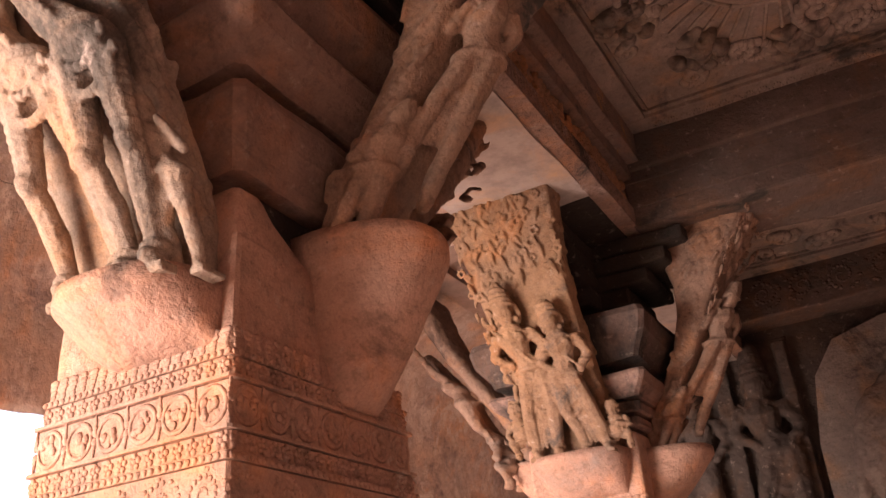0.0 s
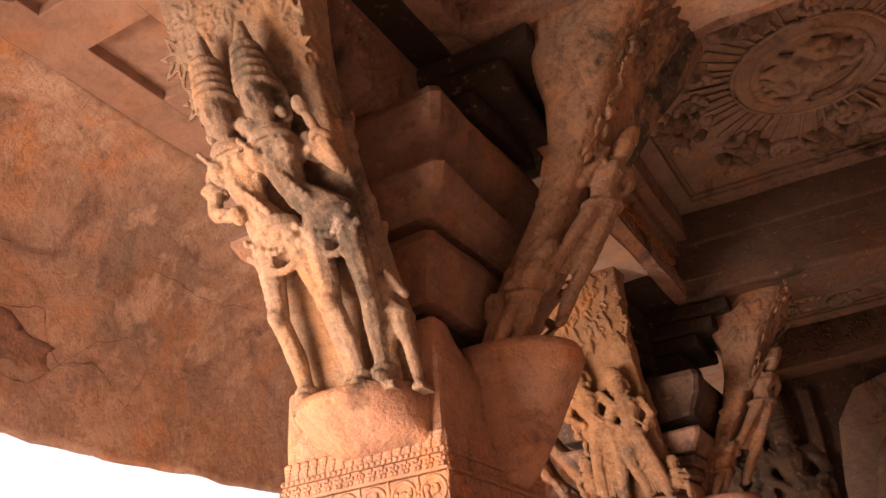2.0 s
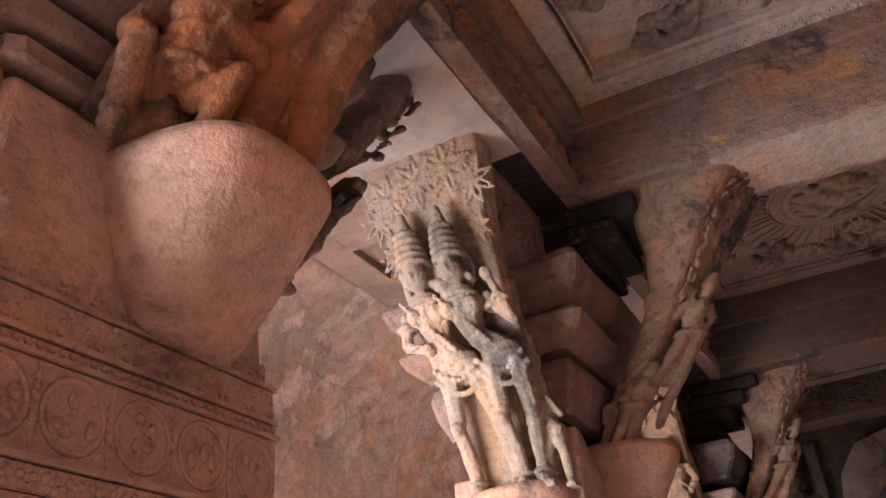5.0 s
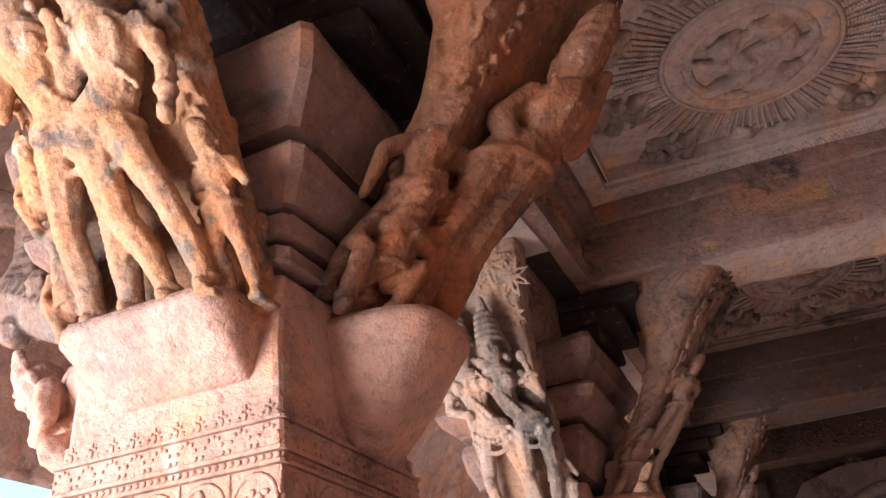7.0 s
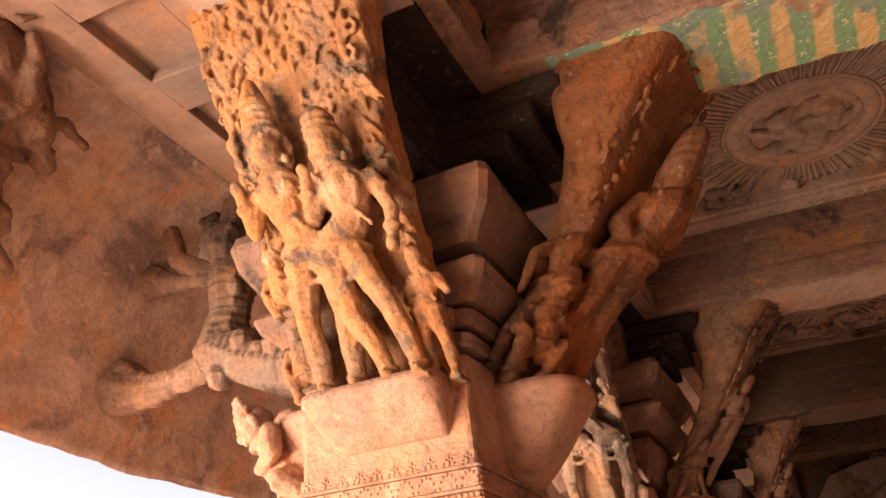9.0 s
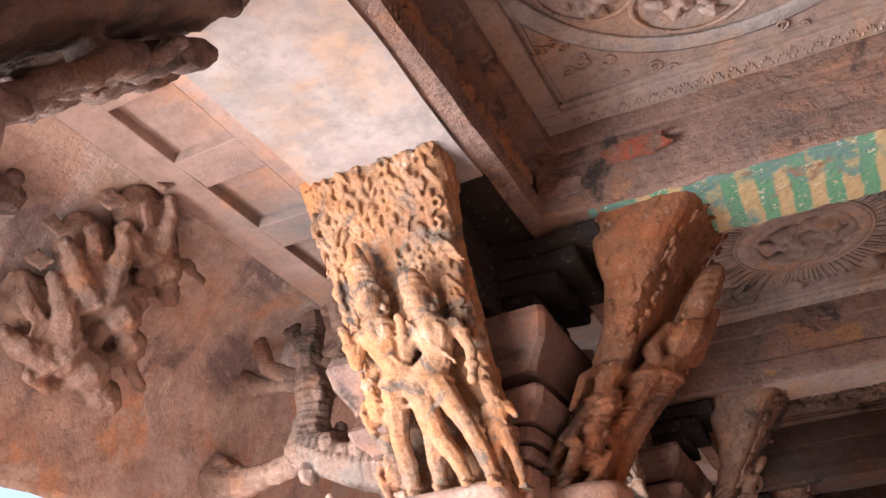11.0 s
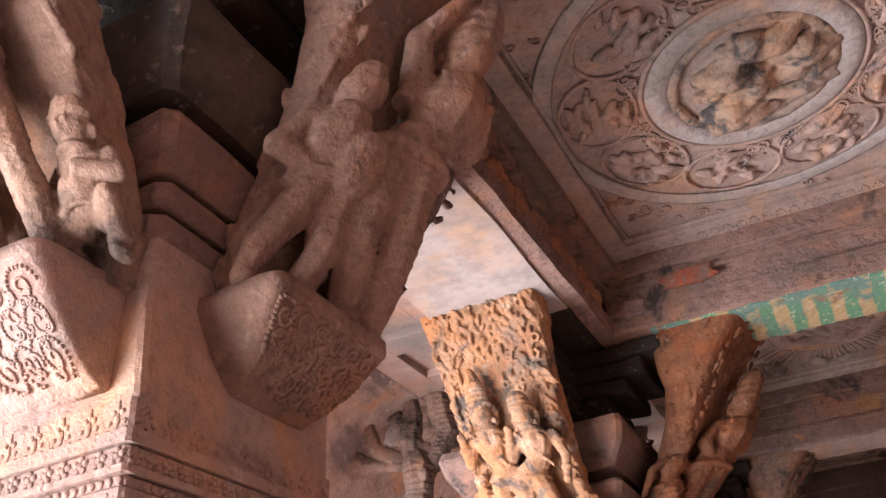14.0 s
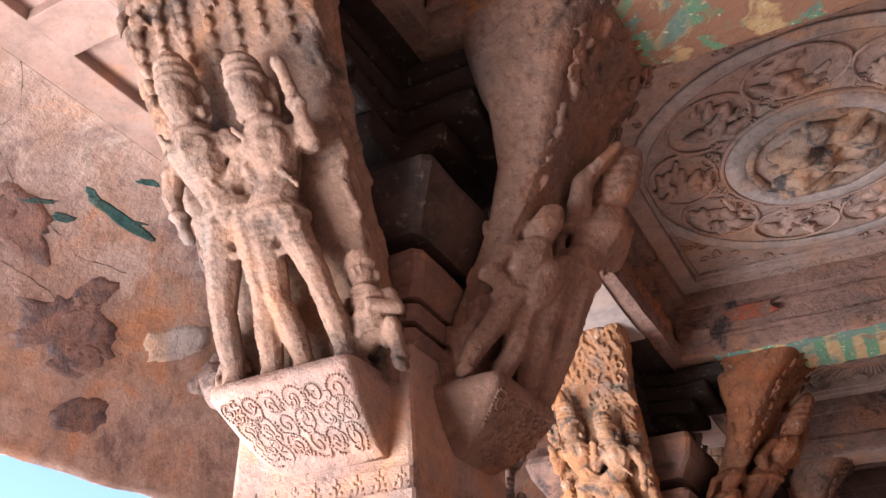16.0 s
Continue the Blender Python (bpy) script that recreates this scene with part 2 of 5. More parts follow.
@functools.lru_cache(None)
def unit_ball(seg):
    """Corners and faces of a unit sphere."""
    rings_ = max(4, seg // 2)
    verts = [(0, 0, 1)]
    for k in range(1, rings_):
        a = math.pi * k / rings_
        verts += [(math.sin(a) * math.cos(2 * math.pi * i / seg), math.sin(a) * math.sin(2 * math.pi * i / seg), math.cos(a)) for i in range(seg)]
    verts.append((0, 0, -1))
    faces = [(0, 1 + i, 1 + (i + 1) % seg) for i in range(seg)]
    for k in range(rings_ - 2):
        s = 1 + k * seg
        faces += [(s + i, s + seg + i, s + seg + (i + 1) % seg, s + (i + 1) % seg) for i in range(seg)]
    s, last = 1 + (rings_ - 2) * seg, len(verts) - 1
    faces += [(s + (i + 1) % seg, s + i, last) for i in range(seg)]
    return np.array(verts), faces


class Clay:
    """Corners and faces that grow piece by piece, joined into one mesh at the end."""

    def __init__(self):
        self.blocks, self.faces, self.count = [], [], 0

    def put(self, verts, faces):
        self.blocks.append(np.asarray(verts, float))
        n = self.count
        self.faces += [tuple(n + i for i in f) for f in faces]
        self.count += len(verts)

    def points(self):
        return np.concatenate(self.blocks)


def ball(cl, c, r, seg=10):
    """An ellipsoid; r is one radius or three."""
    verts, faces = unit_ball(seg)
    cl.put(verts * (r if isinstance(r, (int, float)) else np.array(r)) + np.array(c[:3]), faces)


def limb(cl, *joints):
    """A limb of rounded, tapered pieces through (x, y, z, radius)."""
    for a, b in zip(joints, joints[1:]):
        gap = math.dist(a[:3], b[:3])
        n = min(10, max(2, int(gap / max(0.4 * min(a[3], b[3]), 0.010))))
        for i in range(n + 1):
            p = [u + (v - u) * i / n for u, v in zip(a, b)]
            ball(cl, p, p[3], 8)


def ring(cl, c, r, tube, seg=40, side=8, flat=1.0, squash=1.0):
    """A torus lying flat."""
    i, j = np.meshgrid(np.arange(seg), np.arange(side), indexing="ij")
    a, b = 2 * np.pi * i / seg, 2 * np.pi * j / side
    d = r + tube * np.cos(b)
    verts = np.stack([d * np.cos(a), d * squash * np.sin(a), tube * flat * np.sin(b)], -1).reshape(-1, 3) + np.array(c[:3])
    faces = [(p * side + q, (p + 1) % seg * side + q, (p + 1) % seg * side + (q + 1) % side, p * side + (q + 1) % side) for p in range(seg) for q in range(side)]
    cl.put(verts, faces)


def block(cl, lo, hi):
    """A plain small block inside a carving."""
    x0, y0, z0, x1, y1, z1 = *lo, *hi
    cl.put([(x0, y0, z0), (x1, y0, z0), (x1, y1, z0), (x0, y1, z0), (x0, y0, z1), (x1, y0, z1), (x1, y1, z1), (x0, y1, z1)], [(3, 2, 1, 0), (4, 5, 6, 7), (0, 1, 5, 4), (1, 2, 6, 5), (2, 3, 7, 6), (3, 0, 4, 7)])


def clay_part(name, cl, material, parent=None, label="", m=None, smooth=True):
    """One mesh object out of a Clay."""
    me = bpy.data.meshes.new(name)
    me.from_pydata(cl.points().tolist(), [], cl.faces)
    me.shade_smooth() if smooth else me.shade_flat()
    me.materials.append(material)
    ob = new(name, me)
    if m is not None:
        ob.matrix_basis = m
    if parent is not None:
        ob.parent = parent
    if label:
        tagged(ob, label)
    return ob


def carve(ob, voxel, rough, grain=0.07):
    """Fuses the lumps of a carving into one worn stone skin."""
    mod = ob.modifiers.new("carve", "REMESH")
    mod.mode, mod.voxel_size, mod.use_smooth_shade = "VOXEL", voxel, True
    tex = bpy.data.textures.get("erosion") or bpy.data.textures.new("erosion", "CLOUDS")
    tex.noise_scale, tex.noise_depth = grain, 3
    d = ob.modifiers.new("erosion", "DISPLACE")
    d.texture, d.strength, d.mid_level, d.texture_coords = tex, rough, 0.5, "LOCAL"
    fine_tex = bpy.data.textures.get("pitting") or bpy.data.textures.new("pitting", "CLOUDS")
    fine_tex.noise_scale, fine_tex.noise_depth = 0.022, 2
    d = ob.modifiers.new("pitting", "DISPLACE")
    d.texture, d.strength, d.mid_level, d.texture_coords = fine_tex, min(0.006, rough * 0.6), 0.5, "LOCAL"
    return ob


def loft(bm, rings, caps=True):
    """A skin over closed outlines of equal count."""
    rows = [[bm.verts.new(p) for p in r] for r in rings]
    n = len(rows[0])
    for a, b in zip(rows, rows[1:]):
        for i in range(n):
            bm.faces.new((a[i], a[(i + 1) % n], b[(i + 1) % n], b[i]))
    if caps:
        bm.faces.new(rows[0])
        bm.faces.new(rows[-1])


def square(cx, cy, hx, hy, z, chamfer=0.0):
    pts = []
    for sx, sy in ((-1, -1), (1, -1), (1, 1), (-1, 1)):
        c = chamfer
        a, b = Vector((cx + sx * (hx - c), cy + sy * hy, z)), Vector((cx + sx * hx, cy + sy * (hy - c), z))
        pts += [a, b] if sx * sy < 0 else [b, a]
    return pts


# ---- the plan: pillars, beams, ceiling bays ----
# name, x of the outer and inner face, y of the near and far face
PLAN = {
    "Y": (-1.81, -1.17, -4.87, -4.22),
    "Z": (-1.96, -1.29, -1.39, -0.70),
    "A": (-1.90, -1.30, 1.395, 2.10),
    "B": (-1.92, -1.30, 4.46, 5.14),
}
SOFFIT = 3.84
SKEW = 0.05


def skewed(bm):
    """The cross beams do not stand quite square to the row."""
    for v in bm.verts:
        v.co.y += SKEW * (v.co.x + 1.1)


# ---- large structure ----
floor = bmesh.new()
box(floor, (-3.6, -11.0, -0.5), (3.0, 8.4, 0.0), 24, 0, 0.01, 1.0)
tagged(part("floor", floor, FLOOR), "worn reddish sandstone verandah floor", "floor", kind="structure")

ground = bmesh.new()
bmesh.ops.create_grid(ground, x_segments=60, y_segments=60, size=600)
for v in ground.verts:
    v.co.z = -0.6
tagged(part("ground", ground, GROUND), "sunlit sandstone courtyard ground outside the cave", "ground", kind="structure")

END = 7.5
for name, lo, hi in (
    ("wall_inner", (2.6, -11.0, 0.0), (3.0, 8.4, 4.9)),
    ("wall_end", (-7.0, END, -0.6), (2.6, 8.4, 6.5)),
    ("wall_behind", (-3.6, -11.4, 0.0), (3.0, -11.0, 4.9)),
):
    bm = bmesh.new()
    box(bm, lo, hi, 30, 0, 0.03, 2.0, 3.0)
    # the end wall carries the distance's shade in its colour
    tagged(part(name, bm, WALL if name != "wall_end" else WALL_SHADED, smooth=True), "rough reddish rock-cut sandstone wall", "wall", kind="structure")

# main lintel along the row of pillars, with a roll and a fascia on its inner side
lintel = thing("lintel_beam", pose(0, 0, 0), "long stone lintel, pale plaster between the pillars and shade-dark over them", "beam", kind="structure")
ends = [-11.0]
for x0, x1, y0, y1 in PLAN.values():
    ends += [y0 - 0.50, y1 + (0.85 if y1 < -4 else 0.40)]
ends.append(7.5)
# stretches over the pillars: shade above the capitals given as near-black colour
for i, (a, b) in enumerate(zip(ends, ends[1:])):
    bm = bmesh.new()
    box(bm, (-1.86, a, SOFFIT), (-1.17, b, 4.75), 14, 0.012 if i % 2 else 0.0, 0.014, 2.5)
    part("lintel_stretch", bm, SHADE_BLACK if i % 2 else LINTEL, lintel, "shade-dark stretch of lintel" if i % 2 else "")
for lo, hi, cuts in (((-1.175, -11.0, 3.852), (-1.075, 7.5, 3.975), 90), ((-1.165, -11.0, 3.975), (-1.115, 7.5, 4.15), 60), ((-1.165, -11.0, 4.15), (-1.05, 7.5, 4.24), 60), ((-1.165, -11.0, 4.24), (-0.975, 7.5, 4.75), 60)):
    bm = bmesh.new()
    box(bm, lo, hi, cuts, 0.014, 0.010, 4.0)
    part("fascia", bm, BEAM, lintel, "brown stepped stone fascia")

# the eave on the outer side: panelled soffit, then the curve down to its lip
bm = bmesh.new()
box(bm, (-2.56, -11.0, 4.02), (-1.84, 8.4, 4.4), 40, 0, 0.010, 3.0)
soffit = tagged(part("eave_soffit", bm, EAVE_BAND), "pale plastered eave soffit with shallow recessed panels", "eave", kind="structure")
strips = [((-2.57, -11.0), (-2.37, 8.4)), ((-2.04, -11.0), (-1.85, 8.4))]
y = -2.30 - 0.612 * 14
while y < 8.0:
    strips.append(((-2.375, y + 0.39), (-2.035, y + 0.612)))
    y += 0.612
for lo, hi in strips:
    bm = bmesh.new()
    box(bm, (*lo, 3.965), (*hi, 4.03), 40 if hi[1] > 8 else 5, 0.006, 0.007, 4.0)
    part("panel_border", bm, EAVE_BAND, soffit)

PROFILE = ((-2.55, 4.01), (-2.72, 3.93), (-2.90, 3.78), (-3.05, 3.58), (-3.16, 3.34), (-3.25, 3.05), (-3.30, 2.75))
EAVE_LENGTHS = [0.0]
for a, b in zip(PROFILE, PROFILE[1:]):
    EAVE_LENGTHS.append(EAVE_LENGTHS[-1] + math.dist(a, b))


def eave_point(s, y, lift=0.0):
    """A place on the eave's underside, s metres down its curve; lift: towards the inside."""
    x, z = (float(np.interp(s, EAVE_LENGTHS, [p[k] for p in PROFILE])) for k in (0, 1))
    p = Vector((x, y, z))
    d = noise.noise(p * 1.3) * 0.035 + noise.noise(p * 4) * 0.014 + noise.noise(p * 11) * 0.005
    f = s / EAVE_LENGTHS[-1]
    return p + Vector((d, 0, d)) + lift * Vector((math.sin(1.5 * f), 0, -math.cos(1.5 * f)))


bm = bmesh.new()
rows = []
for i in range(301):
    y = -11.0 + 19.4 * i / 300
    under = [eave_point(EAVE_LENGTHS[-1] * k / 36, y) for k in range(37)]
    rows.append(under + [p + Vector((-0.28, 0, 0.34)) for p in reversed(under)])
loft(bm, rows)
tagged(part("eave", bm, EAVE, smooth=True), "curved orange-brown rock-cut eave with dark stains", "eave", kind="structure")

roof = bmesh.new()
box(roof, (-3.7, -11.4, 4.75), (3.0, 8.4, 5.3), 6)
tagged(part("ceiling_slab", roof, WALL), "solid rock above the verandah", "ceiling", kind="structure")

# cross beams from each pillar to the inner wall
DEEP = 0.56
for key, (x0, x1, y0, y1) in PLAN.items():
    bm = bmesh.new()
    box(bm, (-1.10, y0, 3.845), (2.6, y0 + DEEP, 4.75), 24, 0.02, 0.016, 2.5)
    box(bm, (-1.10, y0 - 0.03, 4.20), (2.6, y0 + DEEP + 0.03, 4.75), 24, 0.012, 0.012, 2.5)
    box(bm, (-1.10, y0 - 0.022, 3.955), (2.6, y0 + 0.05, 3.985), 24, 0.006, 0.008, 4.0)
    box(bm, (-1.10, y0 - 0.015, 4.12), (2.6, y0 + 0.05, 4.145), 24, 0.006, 0.008, 4.0)
    skewed(bm)
    # beam B is darkened by colour for the shade at the far end
    tagged(part("cross_beam", bm, BEAM_SHADED if key == "B" else BEAM), "dark brown rock-cut stone cross beam with worn edges", "beam", "verandah cross beams", "structure")
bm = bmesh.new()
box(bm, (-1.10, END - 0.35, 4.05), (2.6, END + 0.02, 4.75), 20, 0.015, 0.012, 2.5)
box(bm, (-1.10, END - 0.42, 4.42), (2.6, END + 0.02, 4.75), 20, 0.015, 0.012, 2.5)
tagged(part("cross_beam", bm, BEAM_SHADED), "shade-dark rock-cut stone beam against the end wall", "beam", "verandah cross beams", "structure")

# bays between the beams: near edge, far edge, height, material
# AB and BC: weaker light far in is given by darker stone
BAYS = {"YZ": (-4.31, -1.40, 4.36, COFFER), "ZA": (-0.84, 1.395, 4.45, COFFER_PALE), "AB": (1.94, 4.46, 4.47, COFFER_SHADED), "BC": (5.0, END - 0.4, 4.45, COFFER_SHADED), "XY": (-11.0, -4.87, 4.42, COFFER)}
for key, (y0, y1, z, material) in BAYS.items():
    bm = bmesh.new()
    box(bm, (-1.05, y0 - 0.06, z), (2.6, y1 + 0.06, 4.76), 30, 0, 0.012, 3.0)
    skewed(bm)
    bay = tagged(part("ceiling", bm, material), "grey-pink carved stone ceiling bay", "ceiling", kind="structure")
    for w0, w1, dz in ((0.0, 0.16, 0.12 if key == "ZA" else 0.045), (0.16, 0.19, 0.09 if key == "ZA" else 0.02)):
        bm = bmesh.new()
        box(bm, (-1.05, y1 - w1, z - dz), (2.6, y1 - w0 + 0.02, z + 0.02), 20, 0.008, 0.006, 3.0)
        box(bm, (-1.0 + w0, y0, z - dz), (-1.0 + w1 - 0.02, y1 - w1, z + 0.02), 20, 0.008, 0.006, 3.0)
        skewed(bm)
        part("border", bm, material, bay)


# ---- carved friezes: x along, y up, z out of the surface ----
def spiral(cl, x, y, r, z, tube, turns=1.6, turn=0.0, hand=1):
    n = int(16 * turns)
    for i in range(n + 1):
        f = i / n
        a = turn + hand * 2 * math.pi * turns * f
        rr = r * (1 - 0.82 * f)
        ball(cl, (x + rr * math.cos(a), y + rr * math.sin(a), z), tube * (1.1 - 0.4 * f), 6)


def frieze(cl, length, height, style, rnd):
    """Repeated ornament over a strip that starts at its lower left corner."""
    if style == "fringe":
        n = int(length / 0.036)
        for i in range(n):
            x = (i + 0.5) * length / n
            for k in range(4):
                ball(cl, (x + rnd.uniform(-0.002, 0.002), height * (0.9 - 0.24 * k), 0), (length / n * (0.50 - 0.07 * k), height * 0.2, 0.008), 7)
    elif style == "leaf":
        n = int(length / 0.066)
        for i in range(n):
            x = (i + 0.5) * length / n
            for k in range(7):
                a = math.pi * (k / 6)
                q = 0.55 + 0.45 * math.sin(a)
                ball(cl, (x + 0.022 * math.cos(a), height * (0.10 + 0.62 * math.sin(a) ** 1.5), 0), (0.008, height * 0.12 * q, 0.009), 6)
            ball(cl, (x, height * 0.35, 0), (0.008, height * 0.26, 0.009), 6)
            ball(cl, (x, height * 0.85, 0), (0.005, height * 0.12, 0.007), 6)
    elif style == "bead":
        n = int(length / 0.021)
        for i in range(n):
            ball(cl, ((i + 0.5) * length / n, height / 2, 0), (length / n * 0.44, height * 0.42, 0.010), 6)
    elif style == "floret":
        n = int(length / 0.042)
        for i in range(n):
            x = (i + 0.5) * length / n
            for k in range(5):
                a = 2 * math.pi * k / 5 + 0.3
                ball(cl, (x + 0.012 * math.cos(a), height / 2 + height * 0.3 * math.sin(a), 0), (0.009, height * 0.20, 0.011), 6)
            ball(cl, (x, height / 2, 0.004), 0.008, 6)
    elif style == "medallion":
        n = max(3, int(length / (height * 0.92)))
        for i in range(n):
            x = (i + 0.5) * length / n
            ring(cl, (x, height / 2, 0), height * 0.40, 0.007, 20, 5, 1.2)
            for k in range(6):
                ball(cl, (x + rnd.uniform(-0.25, 0.25) * height, height / 2 + rnd.uniform(-0.25, 0.25) * height, 0.002), (rnd.uniform(0.008, 0.016), rnd.uniform(0.008, 0.02), 0.012), 6)
            for k in (-1, 1):
                for q in range(4):
                    ball(cl, (x - length / n / 2, height * (0.5 + k * (0.12 + 0.1 * q)), 0), (0.011 - 0.002 * q, 0.013, 0.010), 6)
    elif style == "scroll":
        n = max(2, int(length / (height * 0.95)))
        for i in range(n):
            x = (i + 0.5) * length / n
            hand = 1 if i % 2 else -1
            spiral(cl, x, height / 2, height * 0.36, 0, height * 0.055, 1.5, rnd.uniform(0, 6), hand)
            for k in range(9):
                a = rnd.uniform(0, 6.28)
                ball(cl, (x + height * 0.45 * math.cos(a), height / 2 + height * 0.42 * math.sin(a), 0), (height * 0.07, height * 0.05, height * 0.05), 6)
    elif style == "petal":
        n = int(length / 0.075)
        for i in range(n):
            x = (i + 0.5) * length / n
            for k in range(7):
                a = math.pi * k / 6
                ball(cl, (x + 0.030 * math.cos(a), height * 0.15 + height * 0.7 * math.sin(a), 0), (0.008, height * 0.11, 0.010), 6)
    else:
        n = int(length * height * 520)
        for i in range(n):
            x, y, a = rnd.uniform(0.02, length - 0.02), rnd.uniform(0.1, 0.9) * height, rnd.uniform(0, 6.28)
            for k in range(3):
                ball(cl, (x + 0.018 * k * math.cos(a), y + 0.018 * k * math.sin(a), 0.004 * (k % 2)), (0.020, 0.017, 0.020), 6)


rng = random.Random(7)
for key, (y0, y1, z, material) in BAYS.items():
    if key in ("XY", "BC"):
        continue
    cl = Clay()
    frieze(cl, 2.4, 0.12, "petal", rng)
    petals = clay_part("petal_border", cl, material, m=pose(-0.85, y1 - 0.02 + SKEW * 0.8, z - (0.12 if key == "ZA" else 0.045), 180, 0, math.degrees(math.atan(SKEW))))
    tagged(petals, "row of carved stone petals edging the ceiling bay", "carving", kind="structure")
    cl = Clay()
    frieze(cl, y1 - y0, 0.16, "lump", rng)
    ob = clay_part("carved_frieze", cl, FRIEZE, m=pose(-1.108, y0, 3.985, 90, 0, 90))
    tagged(ob, "worn orange-brown foliage frieze along the lintel", "carving", kind="structure")
    cl = Clay()
    frieze(cl, y1 - y0, 0.09, "fringe", rng)
    ob = clay_part("carved_roll", cl, BEAM, m=pose(-1.073, y0, 3.870, 90, 0, 90))
    tagged(ob, "worn leafy roll moulding under the frieze", "carving", kind="structure")
cl = Clay()
frieze(cl, 3.4, 0.30, "scroll", rng)
tagged(clay_part("carved_frieze", cl, BEAM_SHADED, m=pose(-0.95, END - 0.35, 4.09, 90, 0, 0)), "dark scrolled foliage frieze on the end beam", "carving", kind="structure")


# ---- pillars ----
def corbel(bm, rim, foot, out, top, low, boxy, tilt=0.0):
    """A dish on a face: rim and foot give its ends across the face, out its reach."""
    n = 24
    rows = []
    for k in range(10):
        f = min(k / 8, 1.0)
        z = low + (top - 0.035 - low) * f if k < 9 else top
        s = f ** 0.75
        a0, a1 = foot[0] + (rim[0] - foot[0]) * s, foot[1] + (rim[1] - foot[1]) * s
        reach = out * (0.10 + 0.90 * s)
        row = []
        for i in range(n + 1):
            a = math.pi * i / n
            ca, sa = math.cos(a), math.sin(a)
            e = 2 / boxy
            row.append(Vector(((a0 + a1) / 2 - (a1 - a0) / 2 * math.copysign(abs(ca) ** e, ca), -reach * abs(sa) ** e, z)))
        row += [Vector((a1 * 0.99, 0.06, z)), Vector((a0 * 0.99, 0.06, z))]
        rows.append([p + 0.006 * noise.noise_vector(p * 6) - Vector((0, 0, tilt * p.x * f)) for p in row])
    loft(bm, rows)


FACES = {"front": 0, "inner": 90, "outer": -90, "back": 180}


def face_pose(plan, face, along=0.0):
    """The middle of a pillar's face at floor level, moved along the face; -y points out of the pillar."""
    x0, x1, y0, y1 = plan
    spot = {"front": ((x0 + x1) / 2, y0), "inner": (x1, (y0 + y1) / 2), "outer": (x0, (y0 + y1) / 2), "back": ((x0 + x1) / 2, y1)}[face]
    return pose(*spot, 0, 0, 0, FACES[face]) @ pose(along, 0, 0)


# corbels: rim ends, foot ends, reach, top, foot height, boxiness
CORBELS = {
    ("A", "front"): ((-0.20, 0.27), (-0.06, 0.26), 0.22, 2.50, 2.33, 2.2),
    ("A", "inner"): ((-0.07, 0.30), (0.03, 0.22), 0.32, 2.71, 2.25, 2.1),
    ("Z", "front"): ((-0.25, 0.29), (-0.14, 0.25), 0.20, 2.60, 2.42, 5.5),
    ("Z", "inner"): ((-0.14, 0.29), (-0.02, 0.21), 0.30, 2.64, 2.30, 3.2),
    ("Y", "front"): ((-0.25, 0.26), (-0.10, 0.24), 0.23, 2.56, 2.33, 14.0),
    ("Y", "inner"): ((-0.18, 0.27), (-0.06, 0.20), 0.22, 2.58, 2.39, 14.0),
    ("B", "front"): ((-0.27, 0.27), (-0.14, 0.22), 0.22, 2.60, 2.38, 2.6),
    ("B", "inner"): ((-0.20, 0.28), (-0.20, 0.14), 0.30, 2.62, 2.32, 2.2),
}
TIERS_A = ((2.80, 3.05, 0.00, 0.06), (3.08, 3.23, 0.05, 0.165), (3.26, 3.49, 0.10, 0.21))
TIERS_Z = ((2.72, 2.78, 0.02, 0.03), (2.79, 2.85, 0.04, 0.06), (2.86, 2.99, 0.07, 0.15), (3.05, 3.32, 0.12, 0.22))
TIERS_Y = ((2.66, 2.72, 0.0, 0.015), (2.73, 2.79, 0.02, 0.035), (2.80, 2.94, 0.04, 0.085), (2.98, 3.23, 0.08, 0.16))
BANDS = {
    "A": ((0.052, 0.010, "fringe"), (0.020, 0.018, "bead"), (0.045, 0.016, "floret"), (0.012, 0.030, ""), (0.105, 0.020, "medallion"), (0.012, 0.034, ""), (0.045, 0.026, "floret"), (0.022, 0.034, "bead"), (0.13, 0.03, "scroll"), (0.03, 0.05, ""), (0.5, 0.03, "")),
    "Z": ((0.050, 0.006, "leaf"), (0.012, 0.024, ""), (0.062, 0.018, "petal"), (0.014, 0.026, ""), (0.020, 0.020, "bead"), (0.012, 0.030, ""), (0.150, 0.022, "medallion"), (0.014, 0.034, ""), (0.045, 0.026, "floret"), (0.13, 0.03, "scroll"), (0.5, 0.03, "")),
    "Y": ((0.070, 0.004, "leaf"), (0.030, 0.022, ""), (0.040, 0.014, "floret"), (0.018, 0.028, ""), (0.022, 0.018, "bead"), (0.110, 0.022, "scroll"), (0.012, 0.034, ""), (0.045, 0.026, "floret"), (0.5, 0.03, "")),
}
BANDS["B"] = BANDS["A"]


PILLAR_LABELS = {
    "A": "square peach sandstone pillar with smooth rounded corbels and stepped capital",
    "Z": "square reddish sandstone pillar with dish corbels and boulder-like capital",
    "Y": "square pale sandstone pillar with scroll-carved corbels and shade-dark capital",
    "B": "square sandstone pillar near the end wall with shade-dark capital",
}


